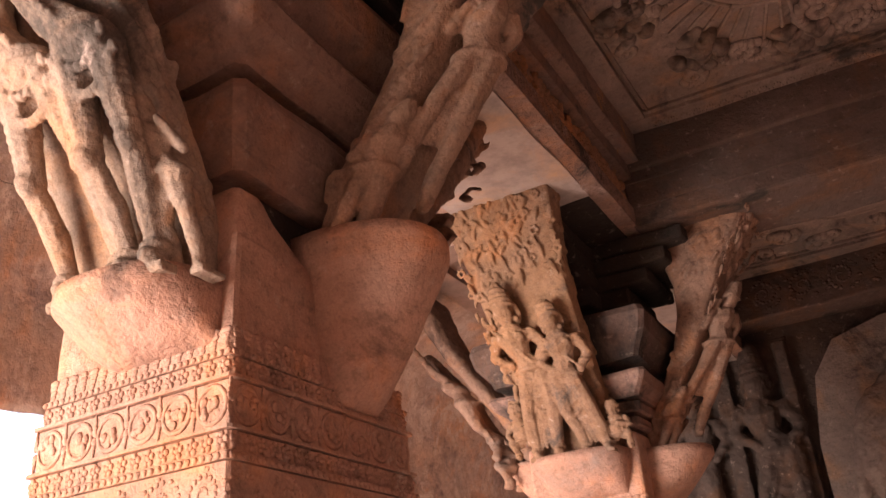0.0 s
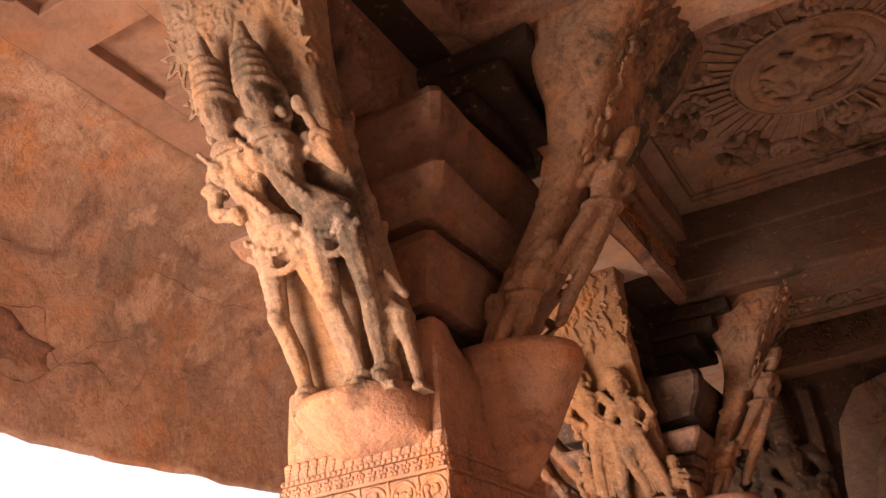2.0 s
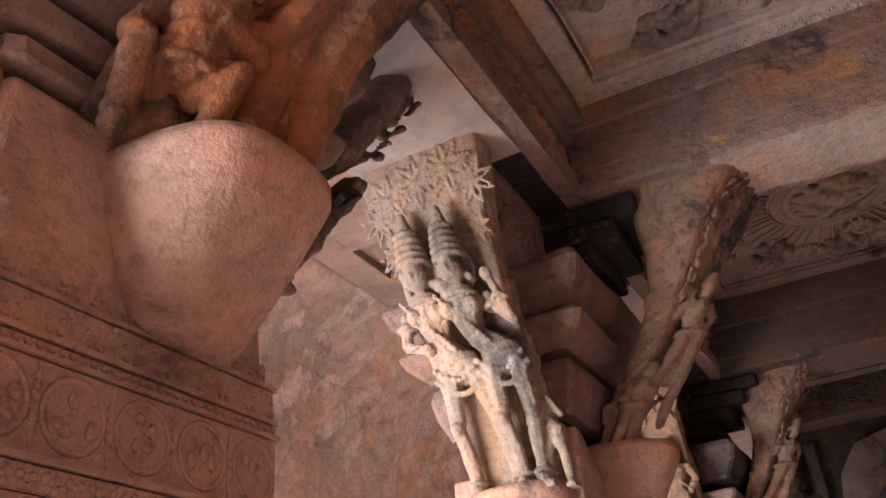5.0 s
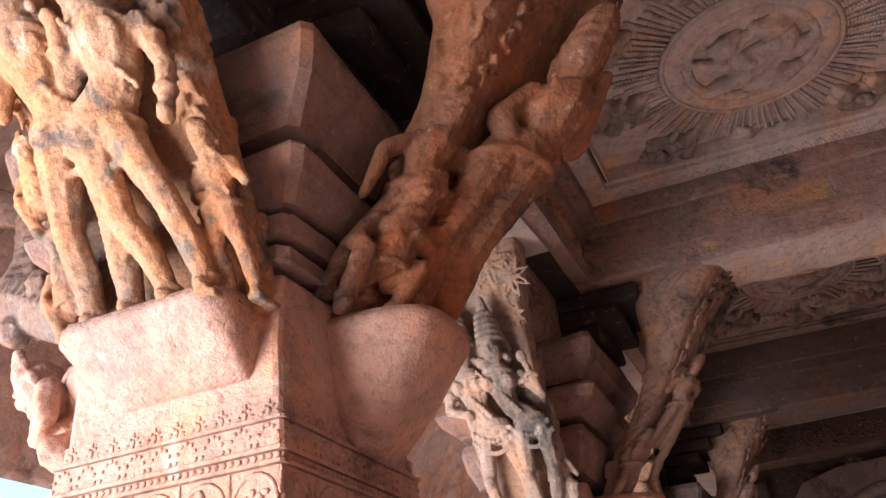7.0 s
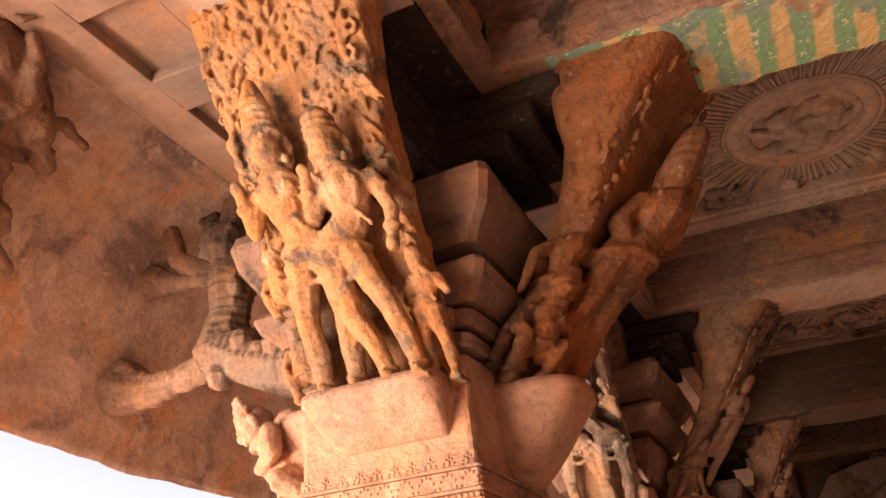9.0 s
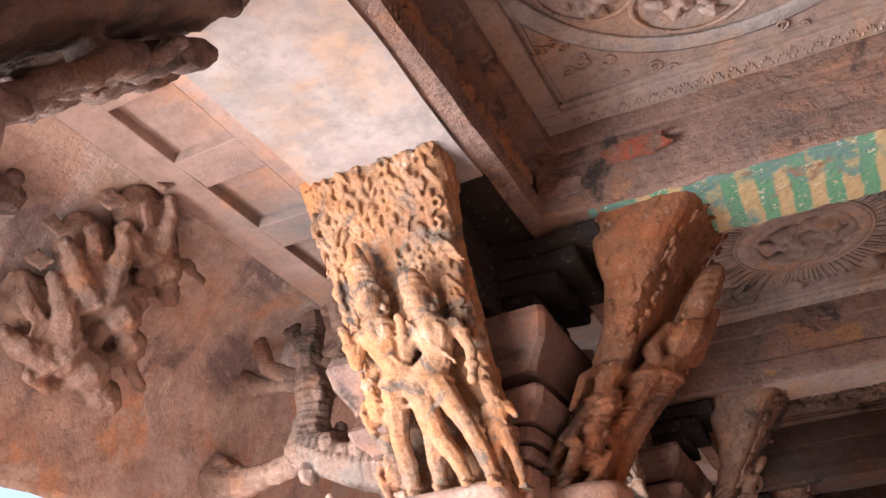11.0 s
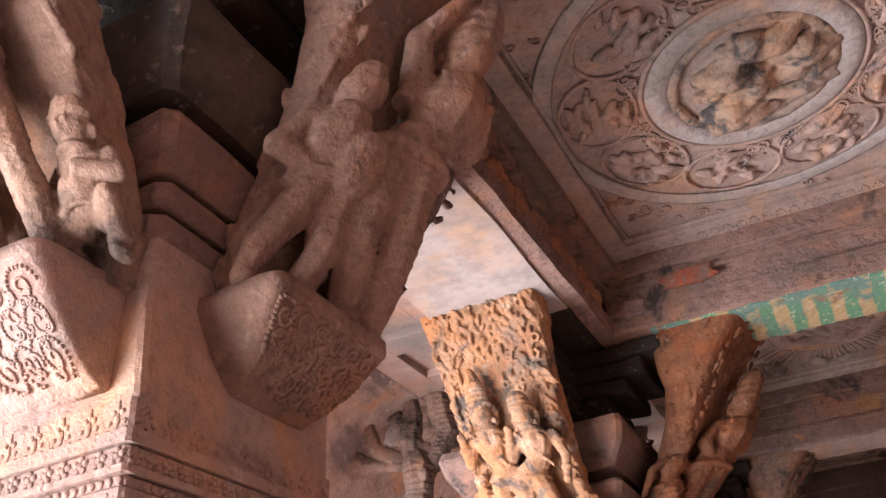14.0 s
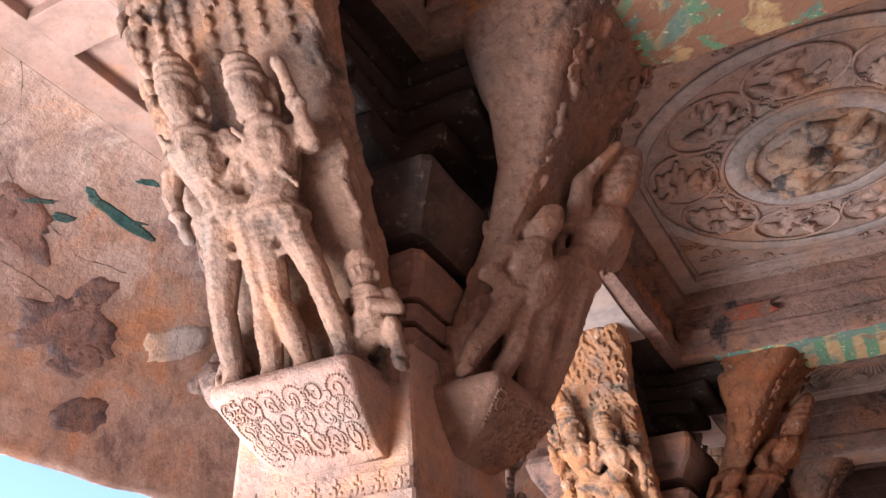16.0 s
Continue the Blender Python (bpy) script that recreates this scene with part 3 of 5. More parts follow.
def pillar(key, plan, material, tiers, stone_of_tiers, outer_end=None, far=1.0):
    x0, x1, y0, y1 = plan
    cx, cy, hx, hy = (x0 + x1) / 2, (y0 + y1) / 2, (x1 - x0) / 2, (y1 - y0) / 2
    root = thing("pillar", pose(0, 0, 0), PILLAR_LABELS[key], "pillar", "verandah pillars")
    bm = bmesh.new()
    box(bm, (x0, y0, 0), (x1, y1, 2.62 if key == "A" else 2.70), 13, 0.018, 0.014, 3.0, hx)
    part("shaft", bm, material, root)
    if key == "A":
        bm = bmesh.new()
        loft(bm, [[p + 0.004 * noise.noise_vector(p * 9) for p in square(x1 - 0.5 * w, y0 + 0.5 * d, 0.5 * w, 0.5 * d, z, 0.012)] for z, w, d in ((2.50, 0.24, 0.36), (2.60, 0.22, 0.30), (2.65, 0.19, 0.21), (2.69, 0.16, 0.15), (2.73, 0.13, 0.11), (2.74, 0.11, 0.09))])
        part("raised_corner", bm, material, root, smooth=True)
    # the neck's near-black colour stands for the shade in the void
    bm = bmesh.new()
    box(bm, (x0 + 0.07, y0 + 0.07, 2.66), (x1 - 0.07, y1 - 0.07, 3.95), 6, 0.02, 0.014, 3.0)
    part("neck", bm, SHADE_BLACK, root)
    for lo, hi, g0, g1 in tiers:
        bm = bmesh.new()
        rise = hi - lo
        heights = ((0.0, g0, 0), (0.12, g0 + 0.01, 0), (0.45, g0 + (g1 - g0) * 0.75, 0), (0.80, g1, 0), (0.95, g1 - 0.012, 0), (1.0, g1 - 0.05, 0))
        rows_ = []
        for f, g, _ in heights:
            left_end = x0 - g if outer_end is None else outer_end
            ring_ = square((left_end + x1 + g) / 2, cy - g * (1 - far) / 2, (x1 + g - left_end) / 2, hy + g * (1 + far) / 2, lo + rise * f, 0.025)
            full = []
            for p, q in zip(ring_, ring_[1:] + ring_[:1]):
                full += [p.lerp(q, i / 5) for i in range(5)]
            rows_.append([p + 0.016 * noise.noise_vector(p * 4 + Vector((lo, 0, 0))) for p in full])
        loft(bm, rows_)
        # on Y and B the upper tiers' colour is darkened for shade
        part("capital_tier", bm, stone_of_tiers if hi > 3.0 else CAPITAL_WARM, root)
    if key == "A":
        bm = bmesh.new()
        curve = [(y0 + 0.10, 3.40)] + [(y0 - 0.50 * math.sin(0.5 * math.pi * k / 8) ** 1.4, 3.40 + 0.43 * (1 - math.cos(0.5 * math.pi * k / 8)) ** 0.8) for k in range(9)] + [(y0 - 0.50, 3.86), (y0 + 0.10, 3.86)]
        loft(bm, [[Vector((x, y, z)) for y, z in curve] for x in np.linspace(x0 + 0.12, x1 - 0.02, 7)])
        fan = part("fan_bracket", bm, CAPITAL_WARM, root, "brown fluted fan-shaped bracket")
        for k in range(9):
            a = 0.06 + 1.42 * k / 8
            cl = Clay()
            limb(cl, (x1 - 0.02, y0 - 0.02, 3.80 - 0.36 * math.cos(a) * 0.15, 0.006), (x1 - 0.02, y0 - 0.44 * math.sin(a), 3.82 - 0.36 * math.cos(a), 0.016))
            clay_part("flute", cl, CAPITAL_WARM, fan)
    # bolsters coloured near-black for the shade between capital and strut
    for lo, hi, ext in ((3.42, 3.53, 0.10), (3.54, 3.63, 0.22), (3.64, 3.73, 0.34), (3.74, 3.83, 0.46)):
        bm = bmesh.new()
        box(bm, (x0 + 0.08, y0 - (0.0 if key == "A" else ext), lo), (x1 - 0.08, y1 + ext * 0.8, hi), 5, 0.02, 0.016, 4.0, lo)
        part("bolster", bm, SHADE_BLACK, root, "shade-dark stepped bolster")
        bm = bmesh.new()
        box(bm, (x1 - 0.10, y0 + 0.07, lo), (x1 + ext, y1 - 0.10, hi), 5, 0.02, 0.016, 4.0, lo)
        part("bolster", bm, SHADE_BLACK, root, "shade-dark stepped bolster")
    for face in FACES:
        spec = CORBELS.get((key, face), ((-0.27, 0.27), (-0.18, 0.18), 0.26, 2.66, 2.40, 2.4))
        if (face == "back" and key == "B") or (face == "outer" and key in "AY"):
            continue
        bm = bmesh.new()
        corbel(bm, *spec, 0.18 if (key, face) == ("A", "inner") else 0.0)
        bm.transform(face_pose(plan, face))
        # Y's inner dish takes a darker stone: its side's shade as colour
        dish = part("corbel", bm, BROWN if (key, face) == ("Y", "inner") else material, root, smooth=True)
        if key == "Y" and face in ("front", "inner"):
            cl = Clay()
            (r0, r1), (f0, f1), out, top, low, _ = spec
            curls = [(0.10 + 0.155 * i + 0.02 * (j % 2), 0.24 + 0.27 * j, 0.042, (i + j) % 2) for i in range(6) for j in range(3)]
            curls += [(rng.uniform(0.06, 0.94), rng.uniform(0.14, 0.86), rng.uniform(0.012, 0.02), i % 2) for i in range(46)]
            for fu0, fz0, rr, hand in curls:
                turn, hand = rng.uniform(0, 6.28), 2 * hand - 1
                n = 40 if rr > 0.03 else 16
                for q in range(n):
                    f = q / (n - 1)
                    a = turn + hand * (10.5 if rr > 0.03 else 5.0) * f
                    r = rr * (1 - 0.88 * f)
                    fz = min(0.93, max(0.08, fz0 + r * math.sin(a) / (top - low)))
                    fu = min(0.96, max(0.04, fu0 + r * math.cos(a) / (r1 - r0)))
                    e = fz ** 0.75
                    a0, a1 = f0 + (r0 - f0) * e, f1 + (r1 - f1) * e
                    w = out * (0.10 + 0.90 * e) * (1 - abs(2 * fu - 1) ** 14.0) ** (1 / 14.0)
                    ball(cl, (a0 + (a1 - a0) * fu, -w - 0.001, low + (top - 0.035 - low) * fz), (0.0072 if face == "inner" else 0.0052) - 0.0018 * f, 6)
            # inner curls share the dish's shade-darkened colour
            clay_part("scrollwork", cl, BROWN if face == "inner" else material, dish, m=face_pose(plan, face))
    # carved bands round the shaft
    z = 2.30 if key == "Y" else 2.36
    for drop, grow, style in BANDS[key]:
        bm = bmesh.new()
        loft(bm, [square(cx, cy, hx + grow, hy + grow, z - drop + 0.002, 0.008), square(cx, cy, hx + grow, hy + grow, z - 0.002, 0.008)])
        band = part("band", bm, material, root)
        if style:
            for face, x, y, length, turn in (("front", x0 - grow, y0 - grow, 2 * (hx + grow), 0), ("inner", x1 + grow, y0 - grow, 2 * (hy + grow), 90)):
                cl = Clay()
                frieze(cl, length, drop, style, rng)
                cl.blocks = [cl.points() * (1, 1, 0.45)]
                clay_part(style + "_row", cl, material, band, m=pose(x, y, z - drop, 90, 0, turn))
        z -= drop
    return root


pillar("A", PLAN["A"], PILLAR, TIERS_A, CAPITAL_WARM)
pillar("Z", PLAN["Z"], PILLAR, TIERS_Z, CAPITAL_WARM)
pillar("Y", PLAN["Y"], PILLAR_PALE, TIERS_Y, CAPITAL_SHADED, None, 0.95)
pillar("B", PLAN["B"], PILLAR, TIERS_Z, CAPITAL_SHADED)


# ---- bracket sculptures ----
LEAN_PATH = ((0.06, 2.56), (0.17, 2.80), (0.36, 3.08), (0.54, 3.34), (0.67, 3.58), (0.80, 3.87))


# the struts on the inner faces swing further out under the beams
INNER_PATH = ((0.06, 2.56), (0.17, 2.80), (0.36, 3.08), (0.52, 3.34), (0.68, 3.62), (0.88, 3.87))


def bend(cl, foot, reach, lean=LEAN_PATH):
    """Lays an upright carving (x across, -y out, z along) onto the leaning strut."""
    path = [(w * reach, foot + (z - 2.56) * (3.87 - foot) / 1.31) for w, z in lean]
    steps = np.concatenate([[0], np.cumsum([math.dist(a, b) for a, b in zip(path, path[1:])])])
    scale = steps[-1] / 1.46
    p = cl.points()
    h = np.clip(p[:, 2] * scale, 0, steps[-1])
    w, z = np.interp(h, steps, [a for a, _ in path]), np.interp(h, steps, [b for _, b in path])
    p[:, 1], p[:, 2] = p[:, 1] * 0.95 - w, z + np.minimum(p[:, 2] * scale, 0)
    cl.blocks = [p]
    return cl


def statue(cl, m, material, label, foot, reach, voxel=0.0055, rough=0.007, lean=LEAN_PATH):
    ob = clay_part("bracket_statue", bend(cl, foot, reach, lean), material, m=m)
    carve(ob, voxel, rough)
    return tagged(ob, label, "statue", "bracket sculptures")


def strut(cl, widths, depths, boxy=9.0):
    """The slab behind the figures: half widths and depths from foot to head; its front keeps to y = 0."""
    n, m, rows_ = 22, 20, []
    at = np.linspace(0, 1, len(widths))
    for i in range(n):
        f = i / (n - 1)
        w, t = float(np.interp(f, at, widths)), float(np.interp(f, at, depths))
        for k in range(m):
            a = 2 * math.pi * k / m
            ca, sa = math.cos(a), math.sin(a)
            e = 2 / boxy
            rows_.append((w * math.copysign(abs(ca) ** e, ca), t / 2 + t / 2 * math.copysign(abs(sa) ** e, sa), f * 1.46))
    faces = [(m * i + j, m * i + (j + 1) % m, m * i + m + (j + 1) % m, m * i + m + j) for i in range(n - 1) for j in range(m)]
    cl.put(rows_, faces + [tuple(range(m - 1, -1, -1)), tuple(m * (n - 1) + j for j in range(m))])


def side_carving(cl, widths, depths, rnd, count=60):
    """Leaves and rolls on the edges of a strut."""
    at = np.linspace(0, 1, len(widths))
    for _ in range(count):
        h, sx = rnd.uniform(0.08, 1.42), rnd.choice((-1, 1))
        w, t = float(np.interp(h / 1.46, at, widths)), float(np.interp(h / 1.46, at, depths))
        y, s, a = rnd.uniform(0.1, 0.9) * t, rnd.uniform(0.014, 0.028), rnd.uniform(-1.0, 1.0)
        for q in range(4):
            ball(cl, (sx * w, y + 0.7 * s * q * math.sin(a), h + 0.8 * s * q), (s * 0.6, s * 0.6, s * 0.8), 6)


def figure(cl, u, h, H, d=0.05, sway=1.0, left=(-0.13, 0.0), right=(0.04, 0.0), arm_l=(-0.16, 0.60, -0.06, 0.52), arm_r=(0.16, 0.60, 0.10, 0.50), crown=0.16, bulk=1.0, tilt=0.0, drape=True):
    """A standing carved figure of simple rounded forms; feet and wrists in parts of its height."""
    def P(x, z, y=0.0, r=0.03):
        return (u + x * H + tilt * z * H, -d - y * H, h + z * H, r * H * bulk)

    s = 0.035 * sway
    hip, chest = (s, 0.48), (-s * 0.4, 0.66)
    for (fx, fz), hx in ((left, -0.05), (right, 0.05)):
        kx = (hip[0] + hx + fx) / 2 + (0.02 if fx > 0 else -0.02)
        limb(cl, P(hip[0] + hx, 0.46, 0.015, 0.060), P(kx, 0.25 + fz * 0.5, 0.04, 0.040), P(kx * 0.4 + fx * 0.6, 0.16 + fz, 0.012, 0.041), P(fx, 0.045 + fz, 0.0, 0.029))
        ball(cl, P(kx, 0.25 + fz * 0.5, 0.055), 0.03 * H)
        ball(cl, P(fx, 0.030 + fz, 0.012), (0.032 * H, 0.050 * H, 0.026 * H))
        block(cl, (u + (fx - 0.045) * H, -d - 0.050 * H, h - 0.01), (u + (fx + 0.045) * H, 0.03, h + 0.012 * H))
        ring(cl, P(fx, 0.055 + fz), 0.030 * H, 0.012 * H, 12, 5)
    ball(cl, P(hip[0], 0.48), (0.105 * H * bulk, 0.07 * H, 0.07 * H))
    limb(cl, P(hip[0], 0.50, 0.01, 0.072), P(chest[0] * 0.5, 0.575, 0.015, 0.055), P(*chest, 0.02, 0.080))
    ball(cl, P(chest[0], 0.69, 0.01), (0.11 * H * bulk, 0.06 * H, 0.055 * H))
    for k, z in enumerate((0.515, 0.50, 0.485)):
        ring(cl, P(hip[0], z, 0.005), (0.080 + 0.010 * k) * H * bulk, 0.012 * H, 24, 5, 1.0, 0.72)
    for i in range(9):
        f = i / 8
        ball(cl, P(hip[0] - 0.09 + 0.18 * f, 0.47 - 0.05 * math.sin(math.pi * f), 0.058), 0.013 * H, 6)
    # drapery: sash loops over the thighs, folds between the legs, a band across the chest
    for lvl in range(3 if drape else 1):
        for i in range(13):
            f = i / 12
            ball(cl, P(hip[0] - 0.10 + 0.20 * f, 0.43 - 0.045 * lvl - (0.06 + 0.02 * lvl) * math.sin(math.pi * f), 0.052 - 0.004 * lvl), 0.013 * H, 6)
    mid = (left[0] + right[0]) / 2
    for q in (-1, 0, 1) if drape else ():
        limb(cl, P(hip[0] + 0.014 * q, 0.44, 0.05, 0.016), P((hip[0] + mid) / 2 + 0.02 * q, 0.27, 0.03, 0.014), P(mid + 0.028 * q, 0.07, 0.005, 0.012))
    for i in range(12):
        f = i / 11
        ball(cl, P(chest[0] - 0.08 + 0.15 * f, 0.73 - 0.20 * f, 0.075 - 0.01 * f), 0.012 * H, 6)
    for sx in (-1, 1):
        ball(cl, P(chest[0] + sx * 0.048, 0.672, 0.06), (0.036 * H, 0.034 * H, 0.034 * H), 8)
    for r, z in ((0.052, 0.745), (0.066, 0.725)):
        ring(cl, P(chest[0], z, 0.02), r * H, 0.012 * H, 18, 5, 1.0, 0.85)
    limb(cl, P(chest[0], 0.73, 0.02, 0.034), P(-s * 0.2, 0.79, 0.03, 0.032))
    k_ = 1.16 * bulk ** 0.4
    head = P(-s * 0.2, 0.82, 0.05)
    ball(cl, head, (0.046 * H * k_, 0.050 * H * k_, 0.058 * H * k_), 12)
    ball(cl, P(-s * 0.2, 0.81, 0.098), (0.009 * H, 0.013 * H, 0.02 * H), 6)
    ball(cl, P(-s * 0.2, 0.83, 0.0), (0.085 * H, 0.02 * H, 0.10 * H), 12)
    limb(cl, P(-s * 0.2, 0.865, 0.03, 0.058), P(-s * 0.2, 0.89 + crown * 0.5, 0.03, 0.050), P(-s * 0.2, 0.89 + crown, 0.02, 0.024))
    for k in range(int(3 + crown * 18)):
        z = 0.866 + 0.027 * k
        ring(cl, P(-s * 0.2, z, 0.03), max(0.022, 0.060 - 0.0045 * k) * H, 0.012 * H, 16, 5)
    for sx in (-1, 1):
        ball(cl, P(-s * 0.2 + sx * 0.054, 0.785, 0.03), 0.018 * H, 8)
    for sx, (ex, ez, wx, wz) in ((-1, arm_l), (1, arm_r)):
        limb(cl, P(chest[0] + sx * 0.105, 0.70, 0.0, 0.034), P(ex, ez, 0.015, 0.028), P(wx, wz, 0.055, 0.020))
        ball(cl, P(wx, wz, 0.06), 0.027 * H, 8)
        ring(cl, P(chest[0] + sx * 0.118, 0.665, 0.0), 0.034 * H, 0.012 * H, 12, 5)
        ring(cl, P((ex + wx) / 2, (ez + wz) / 2, 0.035), 0.026 * H, 0.011 * H, 12, 5)


def turned(cl, sub, degrees_, shift, grow=1.0):
    """Adds the figures of sub to a carving, turned about their foot and moved across."""
    p = sub.points() * grow
    c, q = math.cos(math.radians(degrees_)), math.sin(math.radians(degrees_))
    x, y = p[:, 0].copy(), p[:, 1].copy()
    p[:, 0], p[:, 1] = x * c - y * q + shift, x * q + y * c
    cl.put(p, sub.faces)


def blossom(cl, u, h, r, d, n=8, turn=0.0):
    for i in range(n):
        a = turn + 2 * math.pi * i / n
        for side in (-0.13, 0.13):
            for k in range(6):
                f = 0.2 + 0.16 * k
                b = a + side * math.sin(math.pi * f) / max(f, 0.3)
                ball(cl, (u + r * f * math.cos(b), -d, h + r * f * math.sin(b)), r * 0.085, 6)
    ball(cl, (u, -d, h), r * 0.15, 8)


def foliage(cl, u0, u1, h0, h1, d, count, size, rnd):
    """Drooping leaves and fruit clusters."""
    for _ in range(count):
        u, h, a = rnd.uniform(u0, u1), rnd.uniform(h0, h1), rnd.uniform(-2.4, -0.7)
        s = size * rnd.uniform(0.7, 1.25)
        if rnd.random() < 0.3:
            for q in range(6):
                b = 1.05 * q
                ball(cl, (u + 0.8 * s * math.cos(b), -d - 0.2 * s, h + 0.8 * s * math.sin(b)), s * 0.45, 6)
        else:
            for q in range(6):
                f = q / 5
                ball(cl, (u + 2.6 * s * f * math.cos(a), -d - 0.3 * s * math.sin(math.pi * f), h + 2.6 * s * f * math.sin(a)), s * (0.30 + 0.38 * math.sin(math.pi * min(f + 0.15, 1))), 6)


def dwarf(cl, u, h, H, d):
    """A small squat figure with bent knees, a round belly and curled hair."""
    def P(x, z, y, r):
        return (u + x * H, -d - y * H, h + z * H, r * H)

    for sx in (-1, 1):
        limb(cl, P(sx * 0.10, 0.28, 0.02, 0.10), P(sx * 0.21, 0.30, 0.13, 0.085), P(sx * 0.19, 0.14, 0.07, 0.075), P(sx * 0.17, 0.05, 0.03, 0.062))
        ball(cl, P(sx * 0.18, 0.035, 0.06, 0), (0.07 * H, 0.10 * H, 0.045 * H))
        ball(cl, P(sx * 0.055, 0.80, 0.165, 0), 0.018 * H, 6)
        ball(cl, P(sx * 0.135, 0.77, 0.03, 0), (0.03 * H, 0.03 * H, 0.05 * H), 8)
        ring(cl, P(sx * 0.18, 0.10, 0.04, 0), 0.072 * H, 0.018 * H, 12, 5)
    ball(cl, P(0, 0.40, 0.05, 0), (0.18 * H, 0.17 * H, 0.17 * H))
    ball(cl, P(0, 0.57, 0.02, 0), (0.20 * H, 0.14 * H, 0.12 * H))
    ring(cl, P(0, 0.30, 0.03, 0), 0.17 * H, 0.022 * H, 20, 5)
    limb(cl, P(-0.20, 0.60, 0.0, 0.072), P(-0.28, 0.44, 0.05, 0.062), P(-0.20, 0.33, 0.17, 0.05))
    limb(cl, P(0.20, 0.60, 0.0, 0.072), P(0.27, 0.46, 0.06, 0.06), P(0.08, 0.50, 0.18, 0.05))
    ball(cl, P(0, 0.79, 0.05, 0), (0.125 * H, 0.13 * H, 0.135 * H), 12)
    ball(cl, P(0, 0.775, 0.18, 0), (0.025 * H, 0.03 * H, 0.035 * H), 6)
    ball(cl, P(0, 0.725, 0.165, 0), (0.045 * H, 0.02 * H, 0.014 * H), 6)
    for k in range(3):
        for i in range(9 - 2 * k):
            a = math.pi * (i + 0.5) / (9 - 2 * k)
            ball(cl, P(0.135 * math.cos(a) * (1 - 0.2 * k), 0.87 + 0.05 * k, 0.02 + 0.10 * math.sin(a) * (1 - 0.25 * k), 0), 0.035 * H, 6)
    ring(cl, P(0, 0.66, 0.04, 0), 0.12 * H, 0.025 * H, 14, 5)


# near faces
cl = Clay()
strut(cl, (0.21, 0.22, 0.22, 0.24, 0.31), (0.14, 0.16, 0.17, 0.18, 0.20))
side_carving(cl, (0.21, 0.22, 0.22, 0.24, 0.31), (0.14, 0.16, 0.17, 0.18, 0.20), rng, 90)
figure(cl, -0.10, 0.0, 1.10, 0.05, 1.0, left=(-0.04, 0.0), right=(0.13, 0.0), arm_l=(-0.15, 0.60, -0.05, 0.55), arm_r=(0.13, 0.62, 0.08, 0.76), bulk=0.84, drape=False)
figure(cl, 0.075, 0.0, 1.08, 0.06, 1.8, left=(0.0, 0.0), right=(0.075, 0.0), arm_l=(-0.14, 0.62, -0.06, 0.76), arm_r=(0.15, 0.60, 0.12, 0.76), bulk=0.84, drape=False)
figure(cl, 0.215, 0.0, 0.44, 0.03, 0.8, left=(-0.07, 0.0), right=(0.08, 0.0), arm_l=(-0.16, 0.58, -0.04, 0.52), arm_r=(0.16, 0.60, 0.10, 0.74), crown=0.02, bulk=1.35, drape=False)
for u, h, r in ((-0.17, 1.28, 0.10), (-0.02, 1.31, 0.11), (0.13, 1.33, 0.12), (0.23, 1.24, 0.10), (-0.24, 1.20, 0.09), (-0.22, 1.04, 0.07), (0.20, 1.06, 0.06)):
    blossom(cl, u, h, r, 0.004, 8, u)
statue(cl, face_pose(PLAN["A"], "front", 0.035), CREAM, "cream sandstone bracket carving of a standing pair under blossoms", 2.48, 0.98)

cl = Clay()
strut(cl, (0.27, 0.27, 0.28, 0.30, 0.35), (0.14, 0.16, 0.18, 0.20, 0.22))
side_carving(cl, (0.27, 0.27, 0.28, 0.30, 0.35), (0.14, 0.16, 0.18, 0.20, 0.22), rng, 90)
figure(cl, -0.10, 0.0, 1.02, 0.07, 0.8, left=(-0.07, 0.0), right=(0.05, 0.0), arm_l=(-0.16, 0.60, -0.15, 0.72), arm_r=(0.14, 0.62, 0.17, 0.74), crown=0.15, bulk=1.12, drape=False)
figure(cl, 0.10, 0.0, 0.94, 0.09, -2.0, left=(-0.02, 0.0), right=(0.10, 0.0), arm_l=(-0.13, 0.62, -0.09, 0.76), arm_r=(0.17, 0.58, 0.15, 0.44), crown=0.05, bulk=1.12, drape=False)
figure(cl, 0.265, 0.0, 0.46, 0.04, -0.8, left=(-0.08, 0.04), right=(0.07, 0.0), arm_l=(-0.16, 0.58, -0.04, 0.54), arm_r=(0.16, 0.60, 0.06, 0.74), crown=0.02, bulk=1.35, drape=False)
dwarf(cl, -0.25, 0.30, 0.26, 0.04)
dwarf(cl, -0.25, 0.02, 0.30, 0.03)
foliage(cl, -0.31, 0.31, 1.18, 1.44, 0.008, 130, 0.022, rng)
foliage(cl, 0.04, 0.28, 0.95, 1.25, 0.008, 50, 0.021, rng)
foliage(cl, -0.29, -0.19, 0.60, 1.25, 0.008, 60, 0.020, rng)
foliage(cl, 0.21, 0.27, 0.45, 0.98, 0.006, 30, 0.018, rng)
statue(cl, face_pose(PLAN["Z"], "front", 0.04), OCHRE, "ochre-stained bracket carving of a pair under a leafy canopy", 2.58, 1.05)

